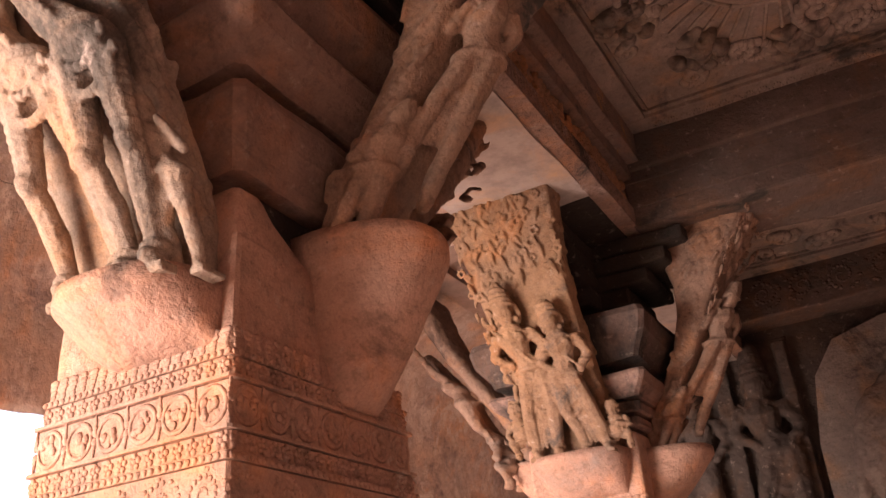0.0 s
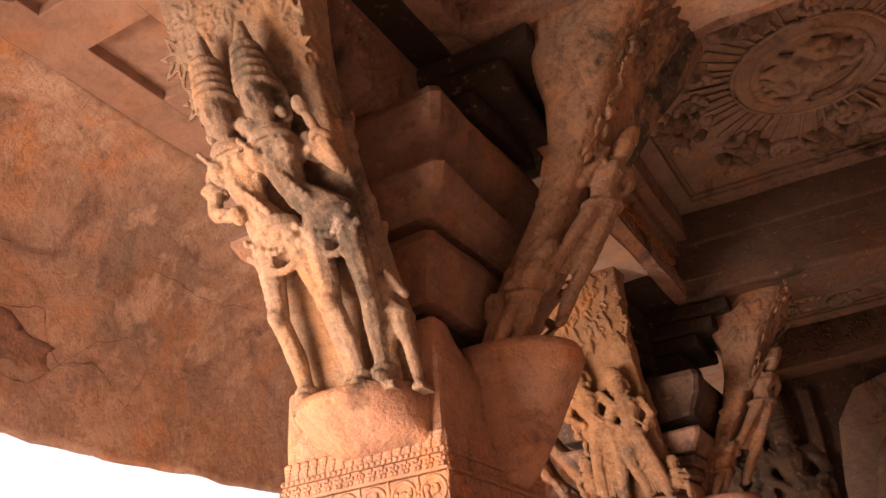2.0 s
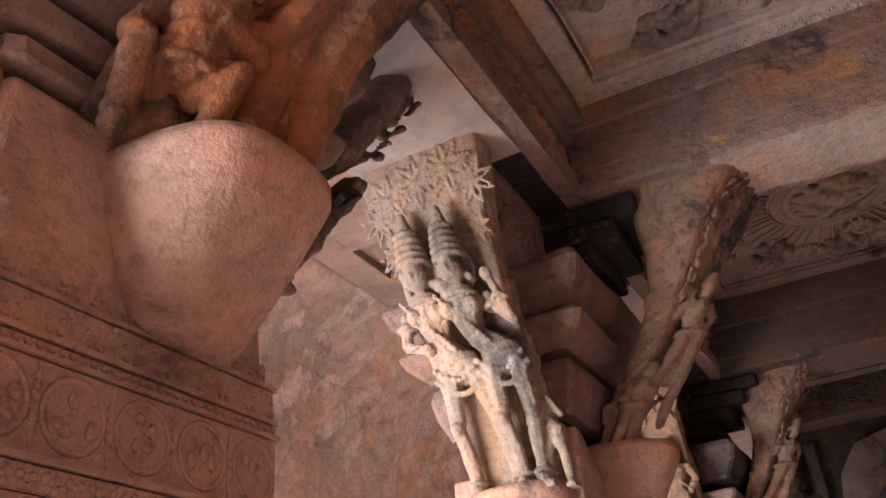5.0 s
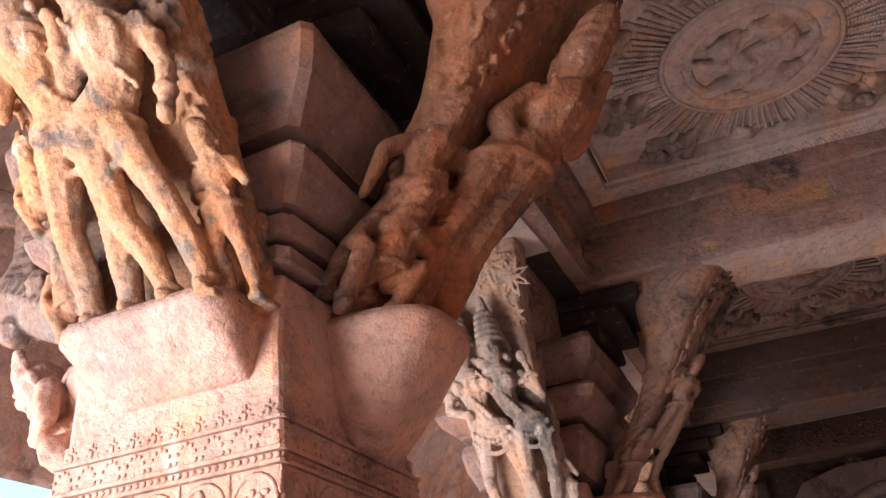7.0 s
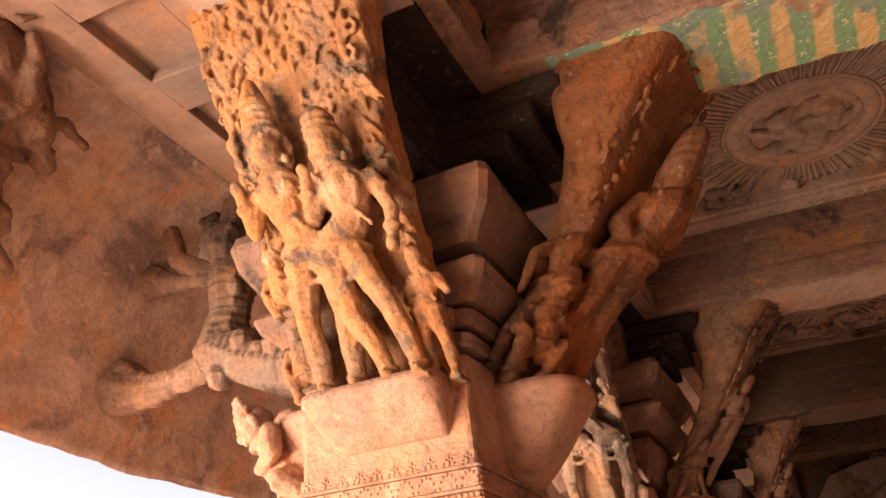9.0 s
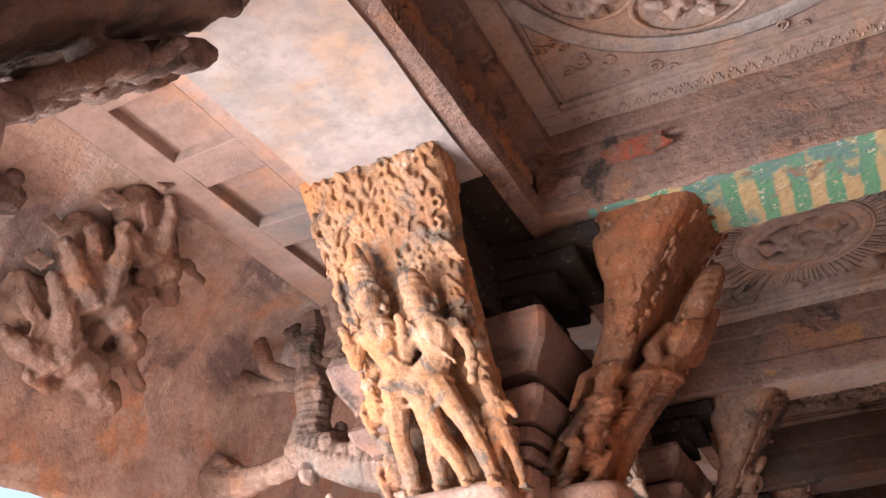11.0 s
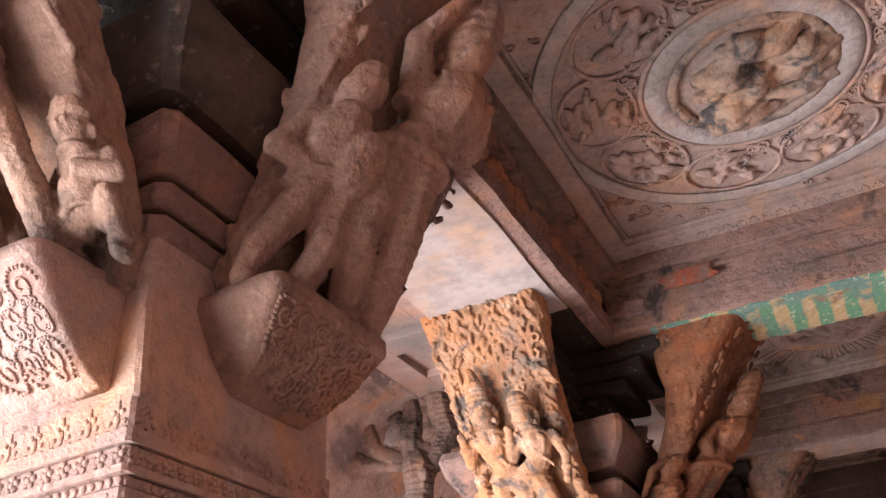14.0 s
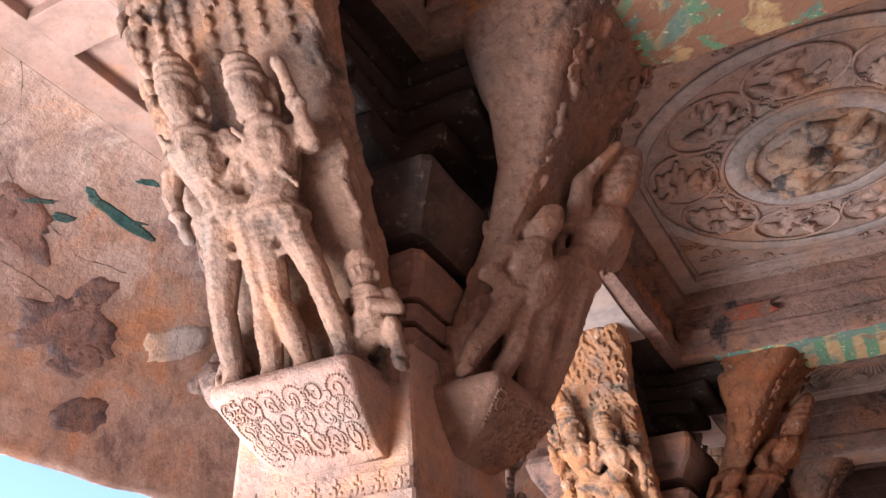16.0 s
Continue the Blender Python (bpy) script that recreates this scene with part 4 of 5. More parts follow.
cl = Clay()
strut(cl, (0.25, 0.28, 0.31, 0.35, 0.38), (0.14, 0.16, 0.18, 0.20, 0.22))
side_carving(cl, (0.25, 0.28, 0.31, 0.35, 0.38), (0.14, 0.16, 0.18, 0.20, 0.22), rng, 90)
figure(cl, -0.11, 0.0, 1.02, 0.07, 1.0, left=(-0.12, 0.0), right=(0.02, 0.0), arm_l=(-0.16, 0.60, -0.12, 0.46), arm_r=(0.15, 0.60, 0.16, 0.56), crown=0.05, bulk=1.12, drape=False)
figure(cl, 0.11, 0.0, 0.94, 0.08, -1.4, left=(-0.08, 0.0), right=(0.07, 0.0), arm_l=(-0.16, 0.62, -0.24, 0.57), arm_r=(0.16, 0.66, 0.15, 0.86), crown=0.03, bulk=1.12, drape=False)
limb(cl, (0.03, -0.06, 0.58, 0.042), (-0.05, -0.11, 0.30, 0.034), (0.03, -0.06, 0.03, 0.024))
dwarf(cl, 0.26, 0.0, 0.34, 0.02)
dwarf(cl, -0.26, 0.0, 0.22, 0.02)
foliage(cl, -0.31, 0.31, 1.12, 1.44, 0.012, 50, 0.026, rng)
for i in range(7):
    u = -0.28 + 0.09 * i
    limb(cl, (u, -0.01, 0.95 + 0.03 * (i % 3), 0.018), (u + 0.01, -0.02, 1.42, 0.028))
statue(cl, face_pose(PLAN["Y"], "front", 0.03), TAN, "brown stone bracket carving of a pair with crossed legs", 2.54, 1.05)

cl = Clay()
strut(cl, (0.23, 0.23, 0.24, 0.26, 0.32), (0.14, 0.16, 0.17, 0.18, 0.20))
side_carving(cl, (0.23, 0.23, 0.24, 0.26, 0.32), (0.14, 0.16, 0.17, 0.18, 0.20), rng, 90)
figure(cl, -0.09, 0.02, 0.96, 0.07, 1.0, left=(-0.10, 0.0), right=(0.03, 0.0), crown=0.10, bulk=1.05)
figure(cl, 0.12, 0.0, 0.86, 0.08, -1.0, left=(-0.03, 0.0), right=(0.10, 0.0), crown=0.05, bulk=1.1)
dwarf(cl, -0.25, 0.05, 0.30, 0.04)
dwarf(cl, 0.27, 0.0, 0.26, 0.04)
foliage(cl, -0.30, 0.30, 1.0, 1.44, 0.006, 120, 0.022, rng)
foliage(cl, -0.28, -0.20, 0.35, 1.0, 0.006, 40, 0.02, rng)
statue(cl, face_pose(PLAN["B"], "front"), OCHRE_DARK, "ochre sandstone bracket carving of a pair amid foliage", 2.58, 1.0)

# inner faces: a figure with companions on a flaring strut
for key, along, foot, reach, material, H, crown, kid, wide, label in (
    ("A", 0.10, 2.68, 1.12, TAN, 0.80, 0.05, 0.44, 0.17, "brown stone bracket carving of a figure with a small companion"),
    ("Z", 0.06, 2.62, 1.10, UMBER, 0.86, 0.10, 0.40, 0.23, "umber-stained bracket carving of a figure above two squatting ones"),
    ("Y", 0.0, 2.56, 0.86, BROWN, 0.95, 0.05, 0.62, 0.16, "weathered brown bracket carving of a figure with raised arm"),
    ("B", 0.04, 2.60, 0.95, BROWN, 0.92, 0.06, 0.38, 0.15, "orange-brown bracket carving of a standing figure"),
):
    cl = Clay()
    broad = (wide * 0.80, wide * 0.85, wide * 0.85, wide * 0.95, wide * 1.12, 0.27, 0.33, 0.35)
    if key == "B":
        broad = tuple(min(v, 0.19) for v in broad)
    thick = (0.10, 0.12, 0.14, 0.16, 0.21, 0.30, 0.46, 0.62)
    strut(cl, broad, thick, 5.0)
    sub = Clay()
    if key == "Y":
        figure(sub, -0.03, 0.0, 0.66, 0.06, 1.4, left=(-0.13, 0.06), right=(0.08, 0.0), arm_l=(-0.22, 0.56, -0.05, 0.50), arm_r=(0.18, 0.60, 0.06, 0.64), crown=0.02, bulk=1.75, drape=False)
        ball(sub, (0.03, -0.14, 0.36), (0.07, 0.05, 0.085), 12)
        figure(sub, 0.20, -0.02, 0.98, 0.05, -1.2, left=(-0.03, 0.0), right=(0.05, 0.0), arm_l=(-0.15, 0.82, -0.08, 0.96), arm_r=(0.15, 0.62, 0.12, 0.70), crown=0.10, bulk=1.5, drape=False)
        turned(cl, sub, -20, -0.02)
    elif key == "Z":
        dwarf(sub, -0.13, 0.0, 0.44, 0.12)
        figure(sub, -0.15, 0.08, 0.68, 0.05, 1.0, left=(-0.14, 0.0), right=(0.04, 0.0), arm_l=(-0.22, 0.62, -0.20, 0.40), arm_r=(0.18, 0.66, 0.22, 0.80), crown=0.02, bulk=1.55, drape=False)
        ball(sub, (0.04, -0.12, 0.46), (0.085, 0.05, 0.09), 12)
        figure(sub, 0.15, 0.02, 1.10, 0.06, -1.0, left=(-0.10, 0.0), right=(0.0, 0.0), arm_l=(-0.15, 0.62, -0.10, 0.54), arm_r=(0.14, 0.62, 0.10, 0.80), crown=0.12, bulk=1.5, drape=False)
        turned(cl, sub, -30, -0.01)
    else:
        figure(sub, -0.05, 0.0, kid, 0.06, 0.6, left=(-0.07, 0.0), right=(0.09, 0.0), arm_l=(-0.17, 0.58, -0.05, 0.50), arm_r=(0.17, 0.58, 0.05, 0.54), crown=0.02, bulk=1.8, drape=False)
        figure(sub, 0.05, 0.28, H * 0.80, 0.05, 1.2, left=(-0.05, 0.0), right=(0.14, -0.26), arm_l=(-0.15, 0.62, -0.12, 0.80), arm_r=(0.15, 0.62, 0.12, 0.50), crown=crown, bulk=1.35)
        turned(cl, sub, -42, -0.04)
    side_carving(cl, broad, thick, rng, 90)
    foliage(cl, -0.26, 0.26, 1.08, 1.44, 0.012, 60, 0.022, rng)
    foliage(cl, -0.20, -0.12, 0.75, 1.2, 0.012, 20, 0.020, rng)
    statue(cl, face_pose(PLAN[key], "inner", along), material, label, foot, reach, 0.0065, 0.007, INNER_PATH)

# far faces, seen against the pale soffit
for key, material in (("A", BROWN), ("Z", SOOT), ("Y", SOOT)):
    cl = Clay()
    strut(cl, (0.28, 0.28, 0.29, 0.31, 0.34) if key == "Y" else (0.22, 0.22, 0.22, 0.25, 0.30), (0.14, 0.16, 0.17, 0.18, 0.20), 3.0)
    figure(cl, 0.08, 0.0, 0.98, 0.07, 1.0, crown=0.08)
    figure(cl, -0.12, 0.0, 0.92, 0.08, -1.0, crown=0.05)
    foliage(cl, -0.30, 0.30, 0.85, 1.42, 0.0, 60, 0.030, rng)
    statue(cl, face_pose(PLAN[key], "back"), material, "dark bracket carving of a pair under the pale lintel", 2.64, 1.26, 0.012, 0.03)

# outer faces: figures with raised arms, and flying figures that reach the eave
for key, material in (("B", BROWN),):
    cl = Clay()
    strut(cl, (0.16, 0.15, 0.15, 0.18, 0.24), (0.14, 0.14, 0.14, 0.15, 0.18), 2.6)
    figure(cl, 0.0, 0.10, 0.95, 0.10, 1.0, left=(-0.12, 0.0), right=(0.12, 0.0), arm_l=(-0.17, 0.82, -0.12, 1.04), arm_r=(0.17, 0.82, 0.12, 1.04), crown=0.10, bulk=1.2)
    dwarf(cl, 0.12, -0.10, 0.42, 0.08)
    statue(cl, face_pose(PLAN[key], "outer", 0.10), material, "sooty stone bracket carving of a figure with raised arms", 2.62, 1.0, 0.012, 0.02)

# ---- carvings on the ceiling: x and y in the plane, z out of it ----
def relief(cl, r, rnd, count, thick):
    """Crowded limbs and bodies of a worn relief inside a circle."""
    for _ in range(count):
        a, d, b = rnd.uniform(0, 6.28), r * math.sqrt(rnd.random()) * 0.8, rnd.uniform(-0.7, 0.7)
        x, y, l, t = d * math.cos(a), d * math.sin(a), r * rnd.uniform(0.15, 0.42), thick * rnd.uniform(0.6, 1.2)
        limb(cl, (x - l * math.cos(b), y - l * math.sin(b), 0, t * 0.7), (x, y, t * 0.5, t), (x + l * math.cos(b), y + l * math.sin(b) * 0.6, 0, t * 0.6))


def medallion(cx, cy, z, r, material, pale, label, rays=0, wheel=0.0, seed=1):
    rnd = random.Random(seed)
    root = thing("ceiling_medallion", pose(cx, cy, z, 180, 0, 0), label, "medallion", "ceiling medallions")
    cl = Clay()
    ring(cl, (0, 0, 0), r * 0.94, r * 0.13, 72, 10, 0.40)
    clay_part("rim", cl, pale, root)
    cl = Clay()
    ring(cl, (0, 0, 0), r * 1.09, 0.014, 72, 8, 1.2)
    clay_part("bead", cl, material, root)
    cl = Clay()
    ring(cl, (0, 0, 0), r * 0.78, 0.03, 60, 8, 0.8)
    relief(cl, r * 0.74, rnd, 30, r * 0.125)
    carve(clay_part("centre_relief", cl, RELIEF_SOOT if wheel else material, root), 0.010, 0.02)
    if rays:
        cl = Clay()
        for i in range(rays):
            a = 2 * math.pi * i / rays + rnd.uniform(-0.02, 0.02)
            r1 = r * rnd.uniform(1.55, 1.85)
            for k in range(16):
                q = r * 1.15 + (r1 - r * 1.15) * k / 15
                ball(cl, (q * math.cos(a), q * math.sin(a), 0), (0.012, 0.012, 0.010), 6)
        tagged(clay_part("ray_fringe", cl, material, root), kind="stuff")
        for i in range(9):
            a = 2 * math.pi * i / 9 + 0.5
            q = r * rnd.uniform(1.75, 2.1)
            cl = Clay()
            relief(cl, r * 0.42, rnd, 16, r * 0.12)
            clay_part("corner_relief", cl, material, root, m=pose(q * math.cos(a), q * math.sin(a), 0))
    if wheel:
        cl = Clay()
        ring(cl, (0, 0, 0), wheel, 0.05, 96, 8, 0.14)
        clay_part("outer_rim", cl, pale, root)
        n = 9
        for i in range(n):
            a = 2 * math.pi * i / n + 0.2
            q = (r * 1.1 + wheel - 0.05) / 2
            cl = Clay()
            ring(cl, (0, 0, 0), 0.25, 0.015, 40, 8, 0.6, 0.74)
            relief(cl, 0.19, rnd, 14, 0.030)
            carve(clay_part("cell_relief", cl, material, root, m=pose(q * math.cos(a), q * math.sin(a), 0, 0, 0, math.degrees(a) + 90)), 0.008, 0.01)
        cl = Clay()
        for i in range(170):
            a = rnd.uniform(0, 6.28)
            q = rnd.choice((rnd.uniform(wheel + 0.06, wheel + 0.34), r * 1.1 + rnd.uniform(0.02, 0.10)))
            spiral(cl, q * math.cos(a), q * math.sin(a), rnd.uniform(0.02, 0.045), 0, 0.008, 1.2, a)
        clay_part("scrollwork", cl, material, root)
    return root


medallion(0.09, -2.62, 4.352, 0.47, RELIEF, PALE_RIM, "large grey-pink carved wheel with figures in oval cells", wheel=0.98, seed=3)
medallion(0.07, 0.60, 4.442, 0.40, RELIEF_GREY, COFFER_PALE, "pale carved medallion with rays and corner foliage", rays=96, seed=5)
medallion(0.06, 3.34, 4.462, 0.38, RELIEF_SHADED, COFFER_SHADED, "dark carved medallion ringed by foliage", rays=48, seed=8)
medallion(0.10, 6.10, 4.442, 0.38, RELIEF_SHADED, COFFER_SHADED, "dark carved medallion in the last ceiling bay", rays=0, seed=11)

# foliage on the far bays, in the same shade-darkened colour
for cy, z, seed in ((3.34, 4.465, 2), (6.1, 4.445, 4)):
    rnd = random.Random(seed)
    cl = Clay()
    for i in range(70):
        x, y = rnd.uniform(-0.80, 1.2), cy + rnd.uniform(-0.95, 0.85)
        if math.dist((x, y), (0.06, cy)) > 0.52:
            spiral(cl, x, y, rnd.uniform(0.05, 0.13), z, rnd.uniform(0.024, 0.040), 1.4, rnd.uniform(0, 6), rnd.choice((-1, 1)))
    tagged(clay_part("carved_scrolls", cl, RELIEF_SHADED), "dark carved foliage scrolls on the ceiling", "carving", kind="structure")


# ---- remnants of paint and plaster ----
def flat_patch(name, rx, ry, m, material, label, seed, ragged=0.35):
    """A thin ragged flake lying on a flat surface; z points out of it."""
    bm = bmesh.new()
    n = 40
    lo, hi = [], []
    for i in range(n):
        a = 2 * math.pi * i / n
        f = 1 + ragged * (0.6 * noise.noise(Vector((2 * math.cos(a), 2 * math.sin(a), seed))) + 0.4 * noise.noise(Vector((7 * math.cos(a), 7 * math.sin(a), seed))))
        cx, cy = math.copysign(abs(math.cos(a)) ** 0.6, math.cos(a)), math.copysign(abs(math.sin(a)) ** 0.6, math.sin(a))
        lo.append(Vector((rx * f * cx, ry * f * cy, -0.012)))
        hi.append(Vector((rx * f * cx, ry * f * cy, 0.010)))
    loft(bm, [lo, hi])
    ob = part(name, bm, material)
    ob.matrix_basis = m
    return tagged(ob, label, "paint patch", kind="structure")


flakes = random.Random(77)
for near, wide_, seed, material in ((-1.375, 0.50, 3, PAINT), (-4.85, 0.50, 8, PAINT_WORN)):
    bm = bmesh.new()
    low, high = [], []
    for side_ in (0, 1):
        for i in range(61):
            x = -0.86 + 2.9 * (i if side_ == 0 else 60 - i) / 60
            y = near + wide_ * side_ + (0.02 + 0.03 * side_) * noise.noise(Vector((x * 9, seed, side_))) + 0.05 * (x + 1.1)
            low.append(Vector((x, y, 3.834)))
            high.append(Vector((x, y, 3.850)))
    loft(bm, [low, high])
    tagged(part("paint_remnant", bm, material), "flaking green, straw and ochre striped paint under the cross beam", "paint", kind="structure")
# pale plaster under the beam of the third pillar
bm = bmesh.new()
low, high = [], []
for side_ in (0, 1):
    for i in range(61):
        x = -0.46 + 2.9 * (i if side_ == 0 else 60 - i) / 60
        y = 1.42 + 0.44 * side_ + 0.035 * noise.noise(Vector((x * 7, 4.0, side_))) + SKEW * (x + 1.1)
        low.append(Vector((x, y, 3.832)))
        high.append(Vector((x, y, 3.850)))
loft(bm, [low, high])
tagged(part("plaster_remnant", bm, COFFER), "pale flaking plaster under the cross beam", "plaster", kind="structure")
flat_patch("paint_remnant", 0.15, 0.05, pose(-0.58, -1.40, 4.09, 90, 0, 0), RED, "flaking red-orange paint on the beam", 33, 0.6)
flat_patch("paint_remnant", 0.06, 0.05, pose(-0.92, -1.39, 3.99, 90, 0, 0), DARK, "dark stain on the beam", 34, 0.5)


def eave_patch(s, y, rs, ry, material, label, seed, ragged=0.5, turn=0.0):
    """A ragged flake that follows the eave's curve."""
    bm = bmesh.new()
    rows_ = []
    for lift in (-0.01, 0.010):
        row = []
        for i in range(40):
            a = 2 * math.pi * i / 40
            f = 1 + ragged * (0.6 * noise.noise(Vector((1.2 * math.cos(a), 1.2 * math.sin(a), seed))) + 0.4 * noise.noise(Vector((6 * math.cos(a), 6 * math.sin(a), seed))))
            ds, dy = rs * f * math.sin(a), ry * f * math.cos(a)
            ds, dy = ds + turn * dy, dy
            row.append((s + ds, y + dy))
        rows_.append(row)
    c0, c1 = bm.verts.new(eave_point(s, y, 0.004)), bm.verts.new(eave_point(s, y, -0.01))
    grid = []
    for k in (0.35, 0.7, 1.0):
        grid.append([bm.verts.new(eave_point(s + (q - s) * k, y + (p - y) * k, 0.004)) for q, p in rows_[1]])
    low = [bm.verts.new(eave_point(q, p, -0.01)) for q, p in rows_[0]]
    for i in range(40):
        j = (i + 1) % 40
        bm.faces.new((c0, grid[0][i], grid[0][j]))
        for a, b in zip(grid, grid[1:] + [low]):
            bm.faces.new((a[i], b[i], b[j], a[j]))
        bm.faces.new((c1, low[j], low[i]))
    return tagged(part("plaster_remnant", bm, material, smooth=True), label, "plaster patch", kind="structure")


eave_patch(0.76, -3.93, 0.10, 0.19, WHITE, "bright white lime patch on the eave", 1, 0.5, -0.4)
eave_patch(0.34, -0.86, 0.10, 0.14, WHITE, "pale lime patch on the eave", 2, 0.5)
eave_patch(0.10, -0.40, 0.06, 0.10, WHITE, "white lime patch on the eave", 3, 0.5)
eave_patch(0.385, -4.60, 0.028, 0.21, TEAL, "teal paint bar on the eave", 4, 0.15)
eave_patch(0.62, -5.02, 0.12, 0.20, DARK, "dark blue-grey plaster loss on the eave", 11, 1.0, 0.3)
eave_patch(0.95, -4.55, 0.14, 0.24, DARK, "dark blue-grey plaster loss on the eave", 12, 1.0, -0.2)
for i in range(5):
    eave_patch(flakes.uniform(0.15, 0.60), flakes.uniform(-5.25, -4.45), flakes.uniform(0.010, 0.022), flakes.uniform(0.04, 0.09), TEAL, "ragged teal paint flake on the eave", 60 + i, 0.8, flakes.uniform(-0.6, 0.6))
eave_patch(1.17, 1.15, 0.11, 0.24, DARK, "blue-grey plaster loss with ragged edges on the eave", 7, 0.9, 0.1)
stains = random.Random(19)
for i in range(16):
    eave_patch(stains.uniform(0.35, 1.35), stains.uniform(-5.9, -4.0), stains.uniform(0.03, 0.10), stains.uniform(0.05, 0.16), DARK, "ragged dark stain on the eave", 80 + i, 0.5, stains.uniform(-0.6, 0.6))

def crack(points_, seed):
    """A dark crack wandering down the eave."""
    cl, rnd = Clay(), random.Random(seed)
    for (s0, y0), (s1, y1) in zip(points_, points_[1:]):
        n = max(2, int(math.dist((s0, y0), (s1, y1)) / 0.009))
        for i in range(n):
            f = i / n
            s, y = s0 + (s1 - s0) * f, y0 + (y1 - y0) * f
            w = 0.018 * noise.noise(Vector((s * 14, y * 14, seed)))
            ball(cl, eave_point(s + w, y + w, 0.001), 0.0022 + 0.002 * abs(noise.noise(Vector((s * 9, y * 9, seed + 3)))), 5)
    return tagged(clay_part("crack", cl, CRACK), "thin dark crack in the eave", "crack", kind="structure")


crack([(1.05, 0.80), (1.03, 1.12), (1.0, 1.29), (1.12, 1.36), (1.20, 1.45), (1.32, 1.33), (1.33, 1.05), (1.22, 0.93), (1.20, 0.80)], 1)
crack([(1.20, 1.45), (1.05, 1.62), (0.98, 1.80), (1.08, 1.92), (1.28, 1.86), (1.22, 1.75), (1.15, 1.60), (1.20, 1.45)], 2)
crack([(0.64, 1.75), (0.66, 2.05), (0.60, 2.45)], 3)
crack([(0.78, 0.55), (0.74, 0.85), (0.76, 1.05)], 6)
crack([(0.05, -5.45), (0.22, -5.30), (0.36, -5.32), (0.50, -5.12), (0.80, -5.0), (0.86, -4.6), (0.95, -4.1)], 4)
crack([(0.50, -5.12), (0.62, -4.7), (0.58, -4.4)], 5)

# ---- carvings on the eave and the end wall ----
def eave_statue(parts_, material, label, voxel=0.004):
    cl = Clay()
    rnd = random.Random(len(parts_))
    for path in parts_:
        limb(cl, *path)
        for p, q in zip(path, path[1:]):
            for _ in range(5):
                f, r = rnd.random(), rnd.uniform(0.35, 0.6)
                c = [u + (v - u) * f for u, v in zip(p, q)]
                ball(cl, [c[k] + rnd.uniform(-0.8, 0.8) * c[3] for k in range(3)], c[3] * r, 8)
    ob = clay_part("eave_statue", cl, material)
    carve(ob, voxel, 0.016)
    return tagged(ob, label, "statue", "eave sculptures")


# a flying figure between pillar Z and the eave, legs to the pillar and arms to the soffit
eave_statue((
    ((-1.94, -1.16, 2.86, 0.14), (-2.20, -1.14, 2.92, 0.13), (-2.40, -1.10, 3.00, 0.11), (-2.64, -1.05, 3.12, 0.13)),
    ((-1.94, -0.90, 2.95, 0.11), (-2.40, -0.86, 3.08, 0.10), (-2.62, -1.0, 3.16, 0.12)),
    ((-2.64, -1.05, 3.12, 0.13), (-2.60, -1.05, 3.30, 0.095), (-2.60, -1.05, 3.46, 0.12), (-2.63, -1.08, 3.58, 0.06)),
    ((-2.63, -1.09, 3.64, 0.085), (-2.63, -1.08, 3.70, 0.085)),
    ((-2.69, -1.04, 3.72, 0.05), (-2.76, -1.02, 3.84, 0.06), (-2.79, -1.0, 3.96, 0.045)),
    ((-2.63, -1.02, 3.74, 0.06), (-2.65, -1.0, 3.86, 0.075), (-2.66, -1.0, 4.0, 0.05)),
    ((-2.52, -1.0, 3.50, 0.075), (-2.42, -0.95, 3.70, 0.085), (-2.47, -1.0, 3.98, 0.095)),
    ((-2.70, -1.08, 3.52, 0.06), (-2.86, -1.14, 3.62, 0.05), (-2.93, -1.16, 3.82, 0.06)),
), BROWN, "sooty stone carving of a flying figure braced under the eave", 0.006)
# the ridges of rock that tie the flying figure to the eave
cl = Clay()
limb(cl, (-2.70, -1.10, 3.49, 0.04), (-2.88, -1.10, 3.52, 0.045), (-3.02, -1.10, 3.56, 0.08), (-3.14, -1.10, 3.60, 0.13))
limb(cl, (-2.64, -1.06, 3.08, 0.08), (-2.84, -1.07, 3.03, 0.065), (-3.06, -1.06, 3.02, 0.085), (-3.26, -1.05, 3.08, 0.15))
ridge = carve(clay_part("eave_ridge", cl, BROWN), 0.012, 0.04, 0.12)
tagged(ridge, "worn rock ridge joining a flying figure to the eave", "ridge", kind="structure")
# a squat crouching figure on the outer corbel of pillar Z
cl = Clay()
dwarf(cl, 0.0, 0.0, 0.62, 0.02)
ball(cl, (0.0, 0.06, 0.20), (0.15, 0.12, 0.26), 14)
squat = carve(clay_part("eave_statue", cl, PILLAR, m=pose(-2.0, -1.08, 2.33, 38, 0, -70)), 0.007, 0.012)
tagged(squat, "reddish stone carving of a squat figure crouched beside the pillar", "statue", "eave sculptures")
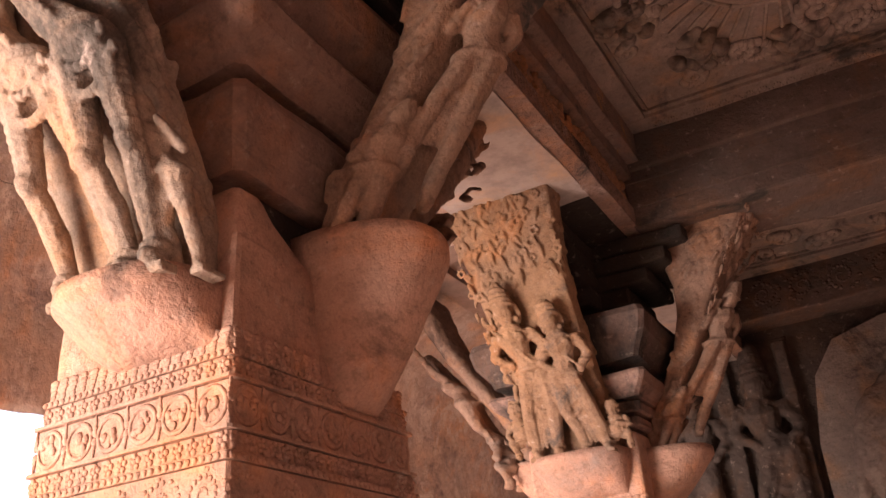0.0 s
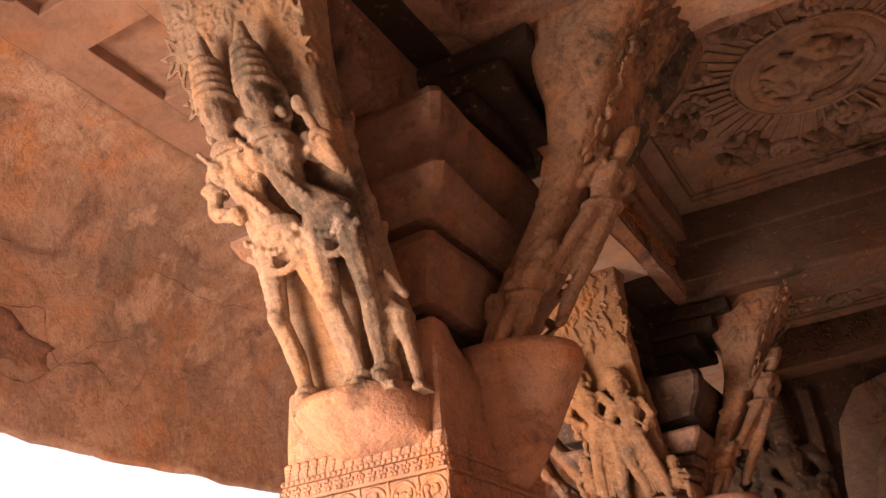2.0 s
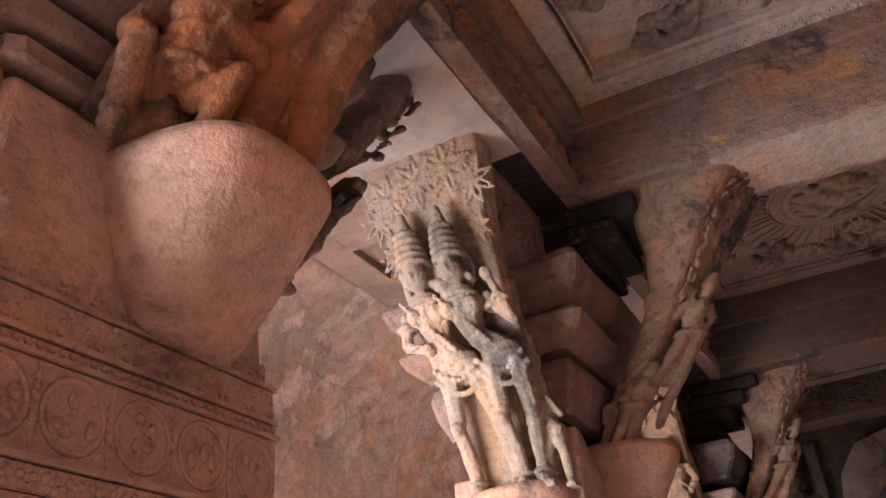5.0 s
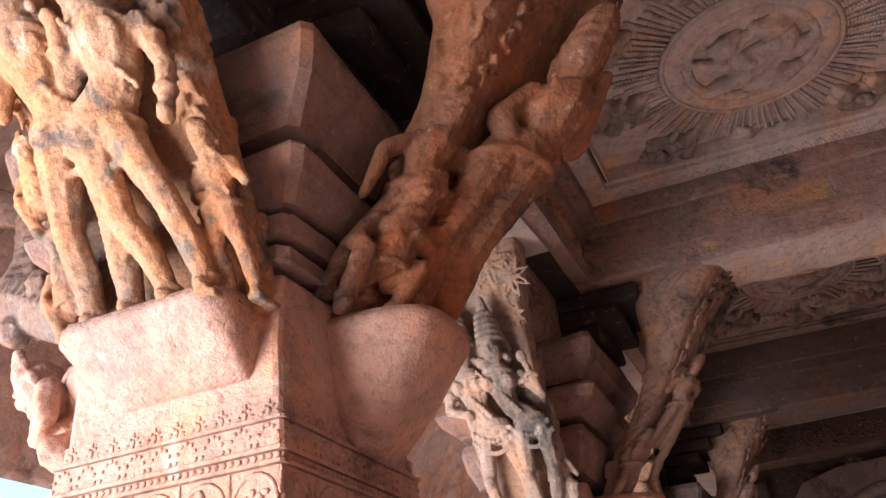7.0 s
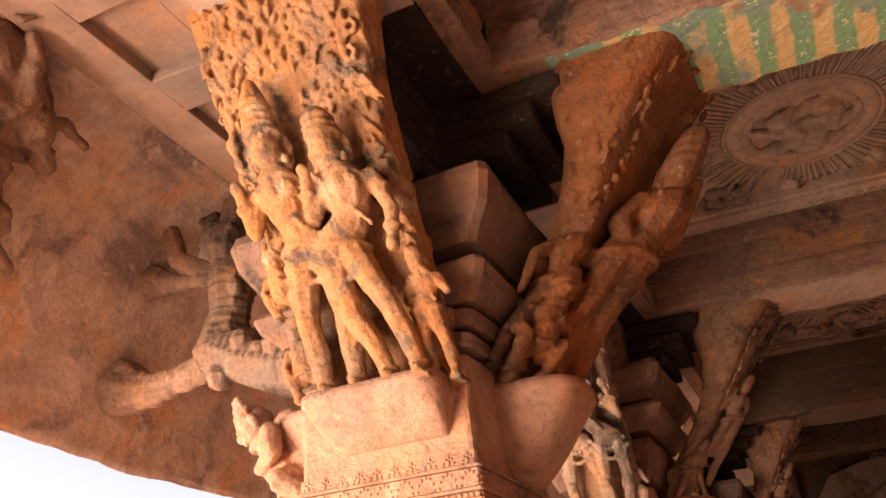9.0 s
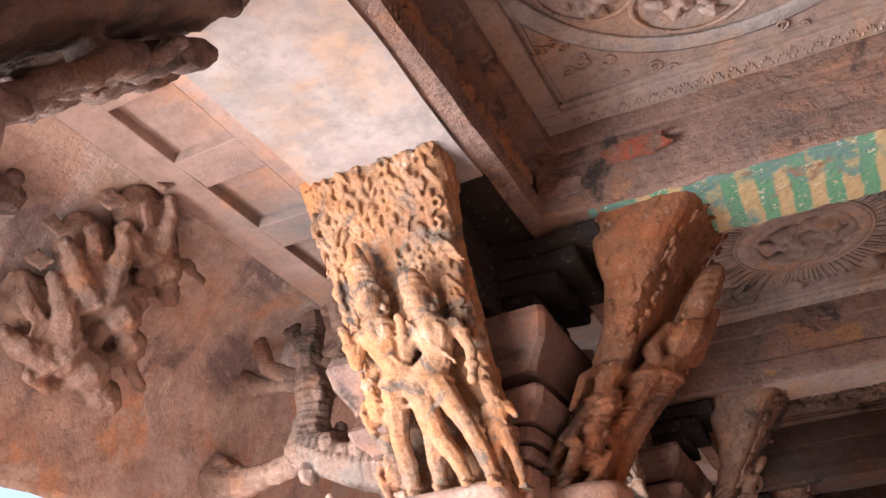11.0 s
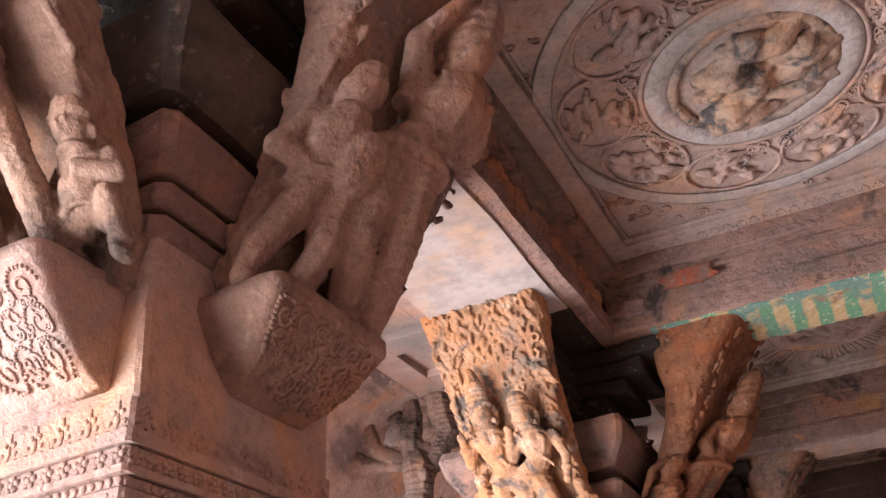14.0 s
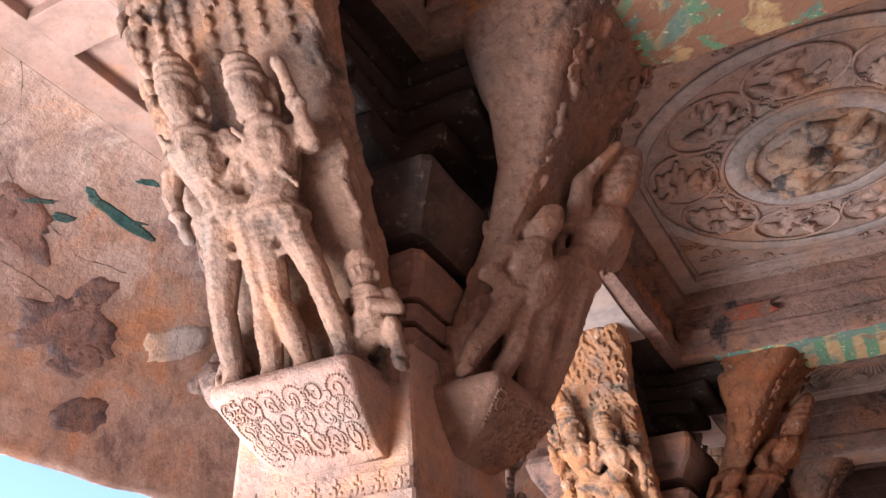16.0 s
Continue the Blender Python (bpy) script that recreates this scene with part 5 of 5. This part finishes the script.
# a worn group on the eave between pillars Y and Z: three crouched, flying figures
group_clay = Clay()
for foot, head, kw in (
    ((-2.62, -2.50, 3.96), (-2.92, -1.98, 3.72), dict(left=(-0.16, 0.10), right=(0.18, 0.14), arm_l=(-0.20, 0.72, -0.28, 0.90), arm_r=(0.20, 0.66, 0.10, 0.52))),
    ((-2.80, -2.66, 3.78), (-3.06, -2.02, 3.44), dict(left=(-0.20, 0.14), right=(0.12, 0.06), arm_l=(-0.18, 0.60, -0.06, 0.50), arm_r=(0.22, 0.78, 0.30, 0.95))),
    ((-3.02, -2.72, 3.52), (-3.20, -1.98, 3.22), dict(left=(-0.14, 0.06), right=(0.20, 0.16), arm_l=(-0.22, 0.76, -0.20, 0.96), arm_r=(0.19, 0.62, 0.24, 0.46))),
):
    foot, head = Vector(foot), Vector(head)
    up = (head - foot).normalized()
    out = Vector((0.80, -0.10, -0.60))
    back = -(out - up * out.dot(up)).normalized()
    side = back.cross(up)
    turn = Matrix((side, back, up)).transposed().to_4x4()
    turn.translation = foot
    sub = Clay()
    tall = (head - foot).length
    figure(sub, 0.0, 0.0, tall, 0.10, 1.5, crown=0.05, bulk=1.75, **kw)
    ball(sub, (0.0, 0.0, tall * 0.5), (0.16, 0.12, tall * 0.5), 14)
    pts = sub.points() @ np.array(turn.to_3x3()).T + np.array(foot)
    group_clay.put(pts, sub.faces)
carved = carve(clay_part("eave_statue", group_clay, BROWN), 0.010, 0.03)
tagged(carved, "worn brown stone carving of crouched figures on the eave", "statue", "eave sculptures")
# under the far end of pillar Y
eave_statue((
    ((-1.84, -4.5, 2.75, 0.10), (-2.4, -4.3, 2.95, 0.09), (-2.85, -3.9, 3.25, 0.09), (-3.05, -3.6, 3.45, 0.10)),
    ((-2.45, -3.85, 3.1, 0.08), (-2.5, -3.75, 3.45, 0.09), (-2.55, -3.65, 3.8, 0.06)),
    ((-2.5, -3.75, 3.45, 0.06), (-2.75, -3.5, 3.6, 0.06), (-2.9, -3.2, 3.7, 0.08), (-2.9, -2.9, 3.75, 0.08)),
), SOOT, "sooty stone carving of a flying figure under the eave")

# end wall: a pale arched panel with heavy coils, a standing figure beside it
bm = bmesh.new()
outline = [(-0.72, 1.2), (-0.70, 3.0), (-0.60, 3.55), (-0.40, 3.82), (0.0, 3.93), (0.8, 3.97), (1.6, 3.90), (1.9, 3.5), (2.0, 1.2)]
loft(bm, [[Vector((x, END - 0.09, z)) for x, z in outline], [Vector((x, END + 0.05, z)) for x, z in outline]])
panel = tagged(part("relief_panel", bm, PANEL), "pale grey arched stone relief panel with heavy coils", "relief")
cl = Clay()
for k in range(6):
    r = 0.34 + 0.11 * k
    joints = []
    for i in range(15):
        a = 0.5 + 2.6 * i / 14
        joints.append((0.55 + 1.15 * r * math.cos(a), 0.0, 2.55 + 1.25 * r * math.sin(a), 0.062))
    limb(cl, *joints)
ball(cl, (0.5, -0.05, 2.6), (0.42, 0.22, 0.4), 16)
ball(cl, (-0.15, -0.03, 2.9), (0.3, 0.12, 0.5), 16)
figure(cl, 0.75, 2.0, 1.7, 0.1, 1.0, bulk=1.2)
carve(clay_part("coil_relief", cl, PANEL, panel, m=pose(0, END - 0.10, 0)), 0.016, 0.03)
cl = Clay()
figure(cl, -1.05, 2.2, 1.65, 0.1, 1.0, left=(-0.10, 0), right=(0.08, 0), bulk=1.15)
figure(cl, -1.62, 2.3, 1.45, 0.1, -1.0, bulk=1.15)
block(cl, (-1.95, -0.02, 1.9), (-0.75, 0.1, 3.95))
block(cl, (-1.4, -0.12, 2.0), (-1.27, 0.1, 4.0))
block(cl, (-0.86, -0.12, 1.9), (-0.76, 0.1, 3.9))
# figures darkened by colour to sit in the end wall's shade
ob = carve(clay_part("wall_statue", cl, WALL_SHADED, m=pose(0, END - 0.02, 0)), 0.014, 0.03)
tagged(ob, "dark worn relief of standing figures on the end wall", "statue")
cl = Clay()
rnd = random.Random(21)
for i in range(260):
    x, z, s = rnd.uniform(-4.6, -1.95), rnd.uniform(1.6, 3.0), rnd.uniform(0.03, 0.08)
    ball(cl, (x, rnd.uniform(-0.01, 0.03), z), (s, 0.05, s * rnd.uniform(0.7, 1.5)), 8)
block(cl, (-4.7, 0.0, 1.4), (-1.9, 0.1, 3.1))
ob = carve(clay_part("rock_relief", cl, WALL, m=pose(0, END - 0.03, 0)), 0.02, 0.04)
tagged(ob, "worn reddish relief on the outer end of the wall", "relief", kind="structure")
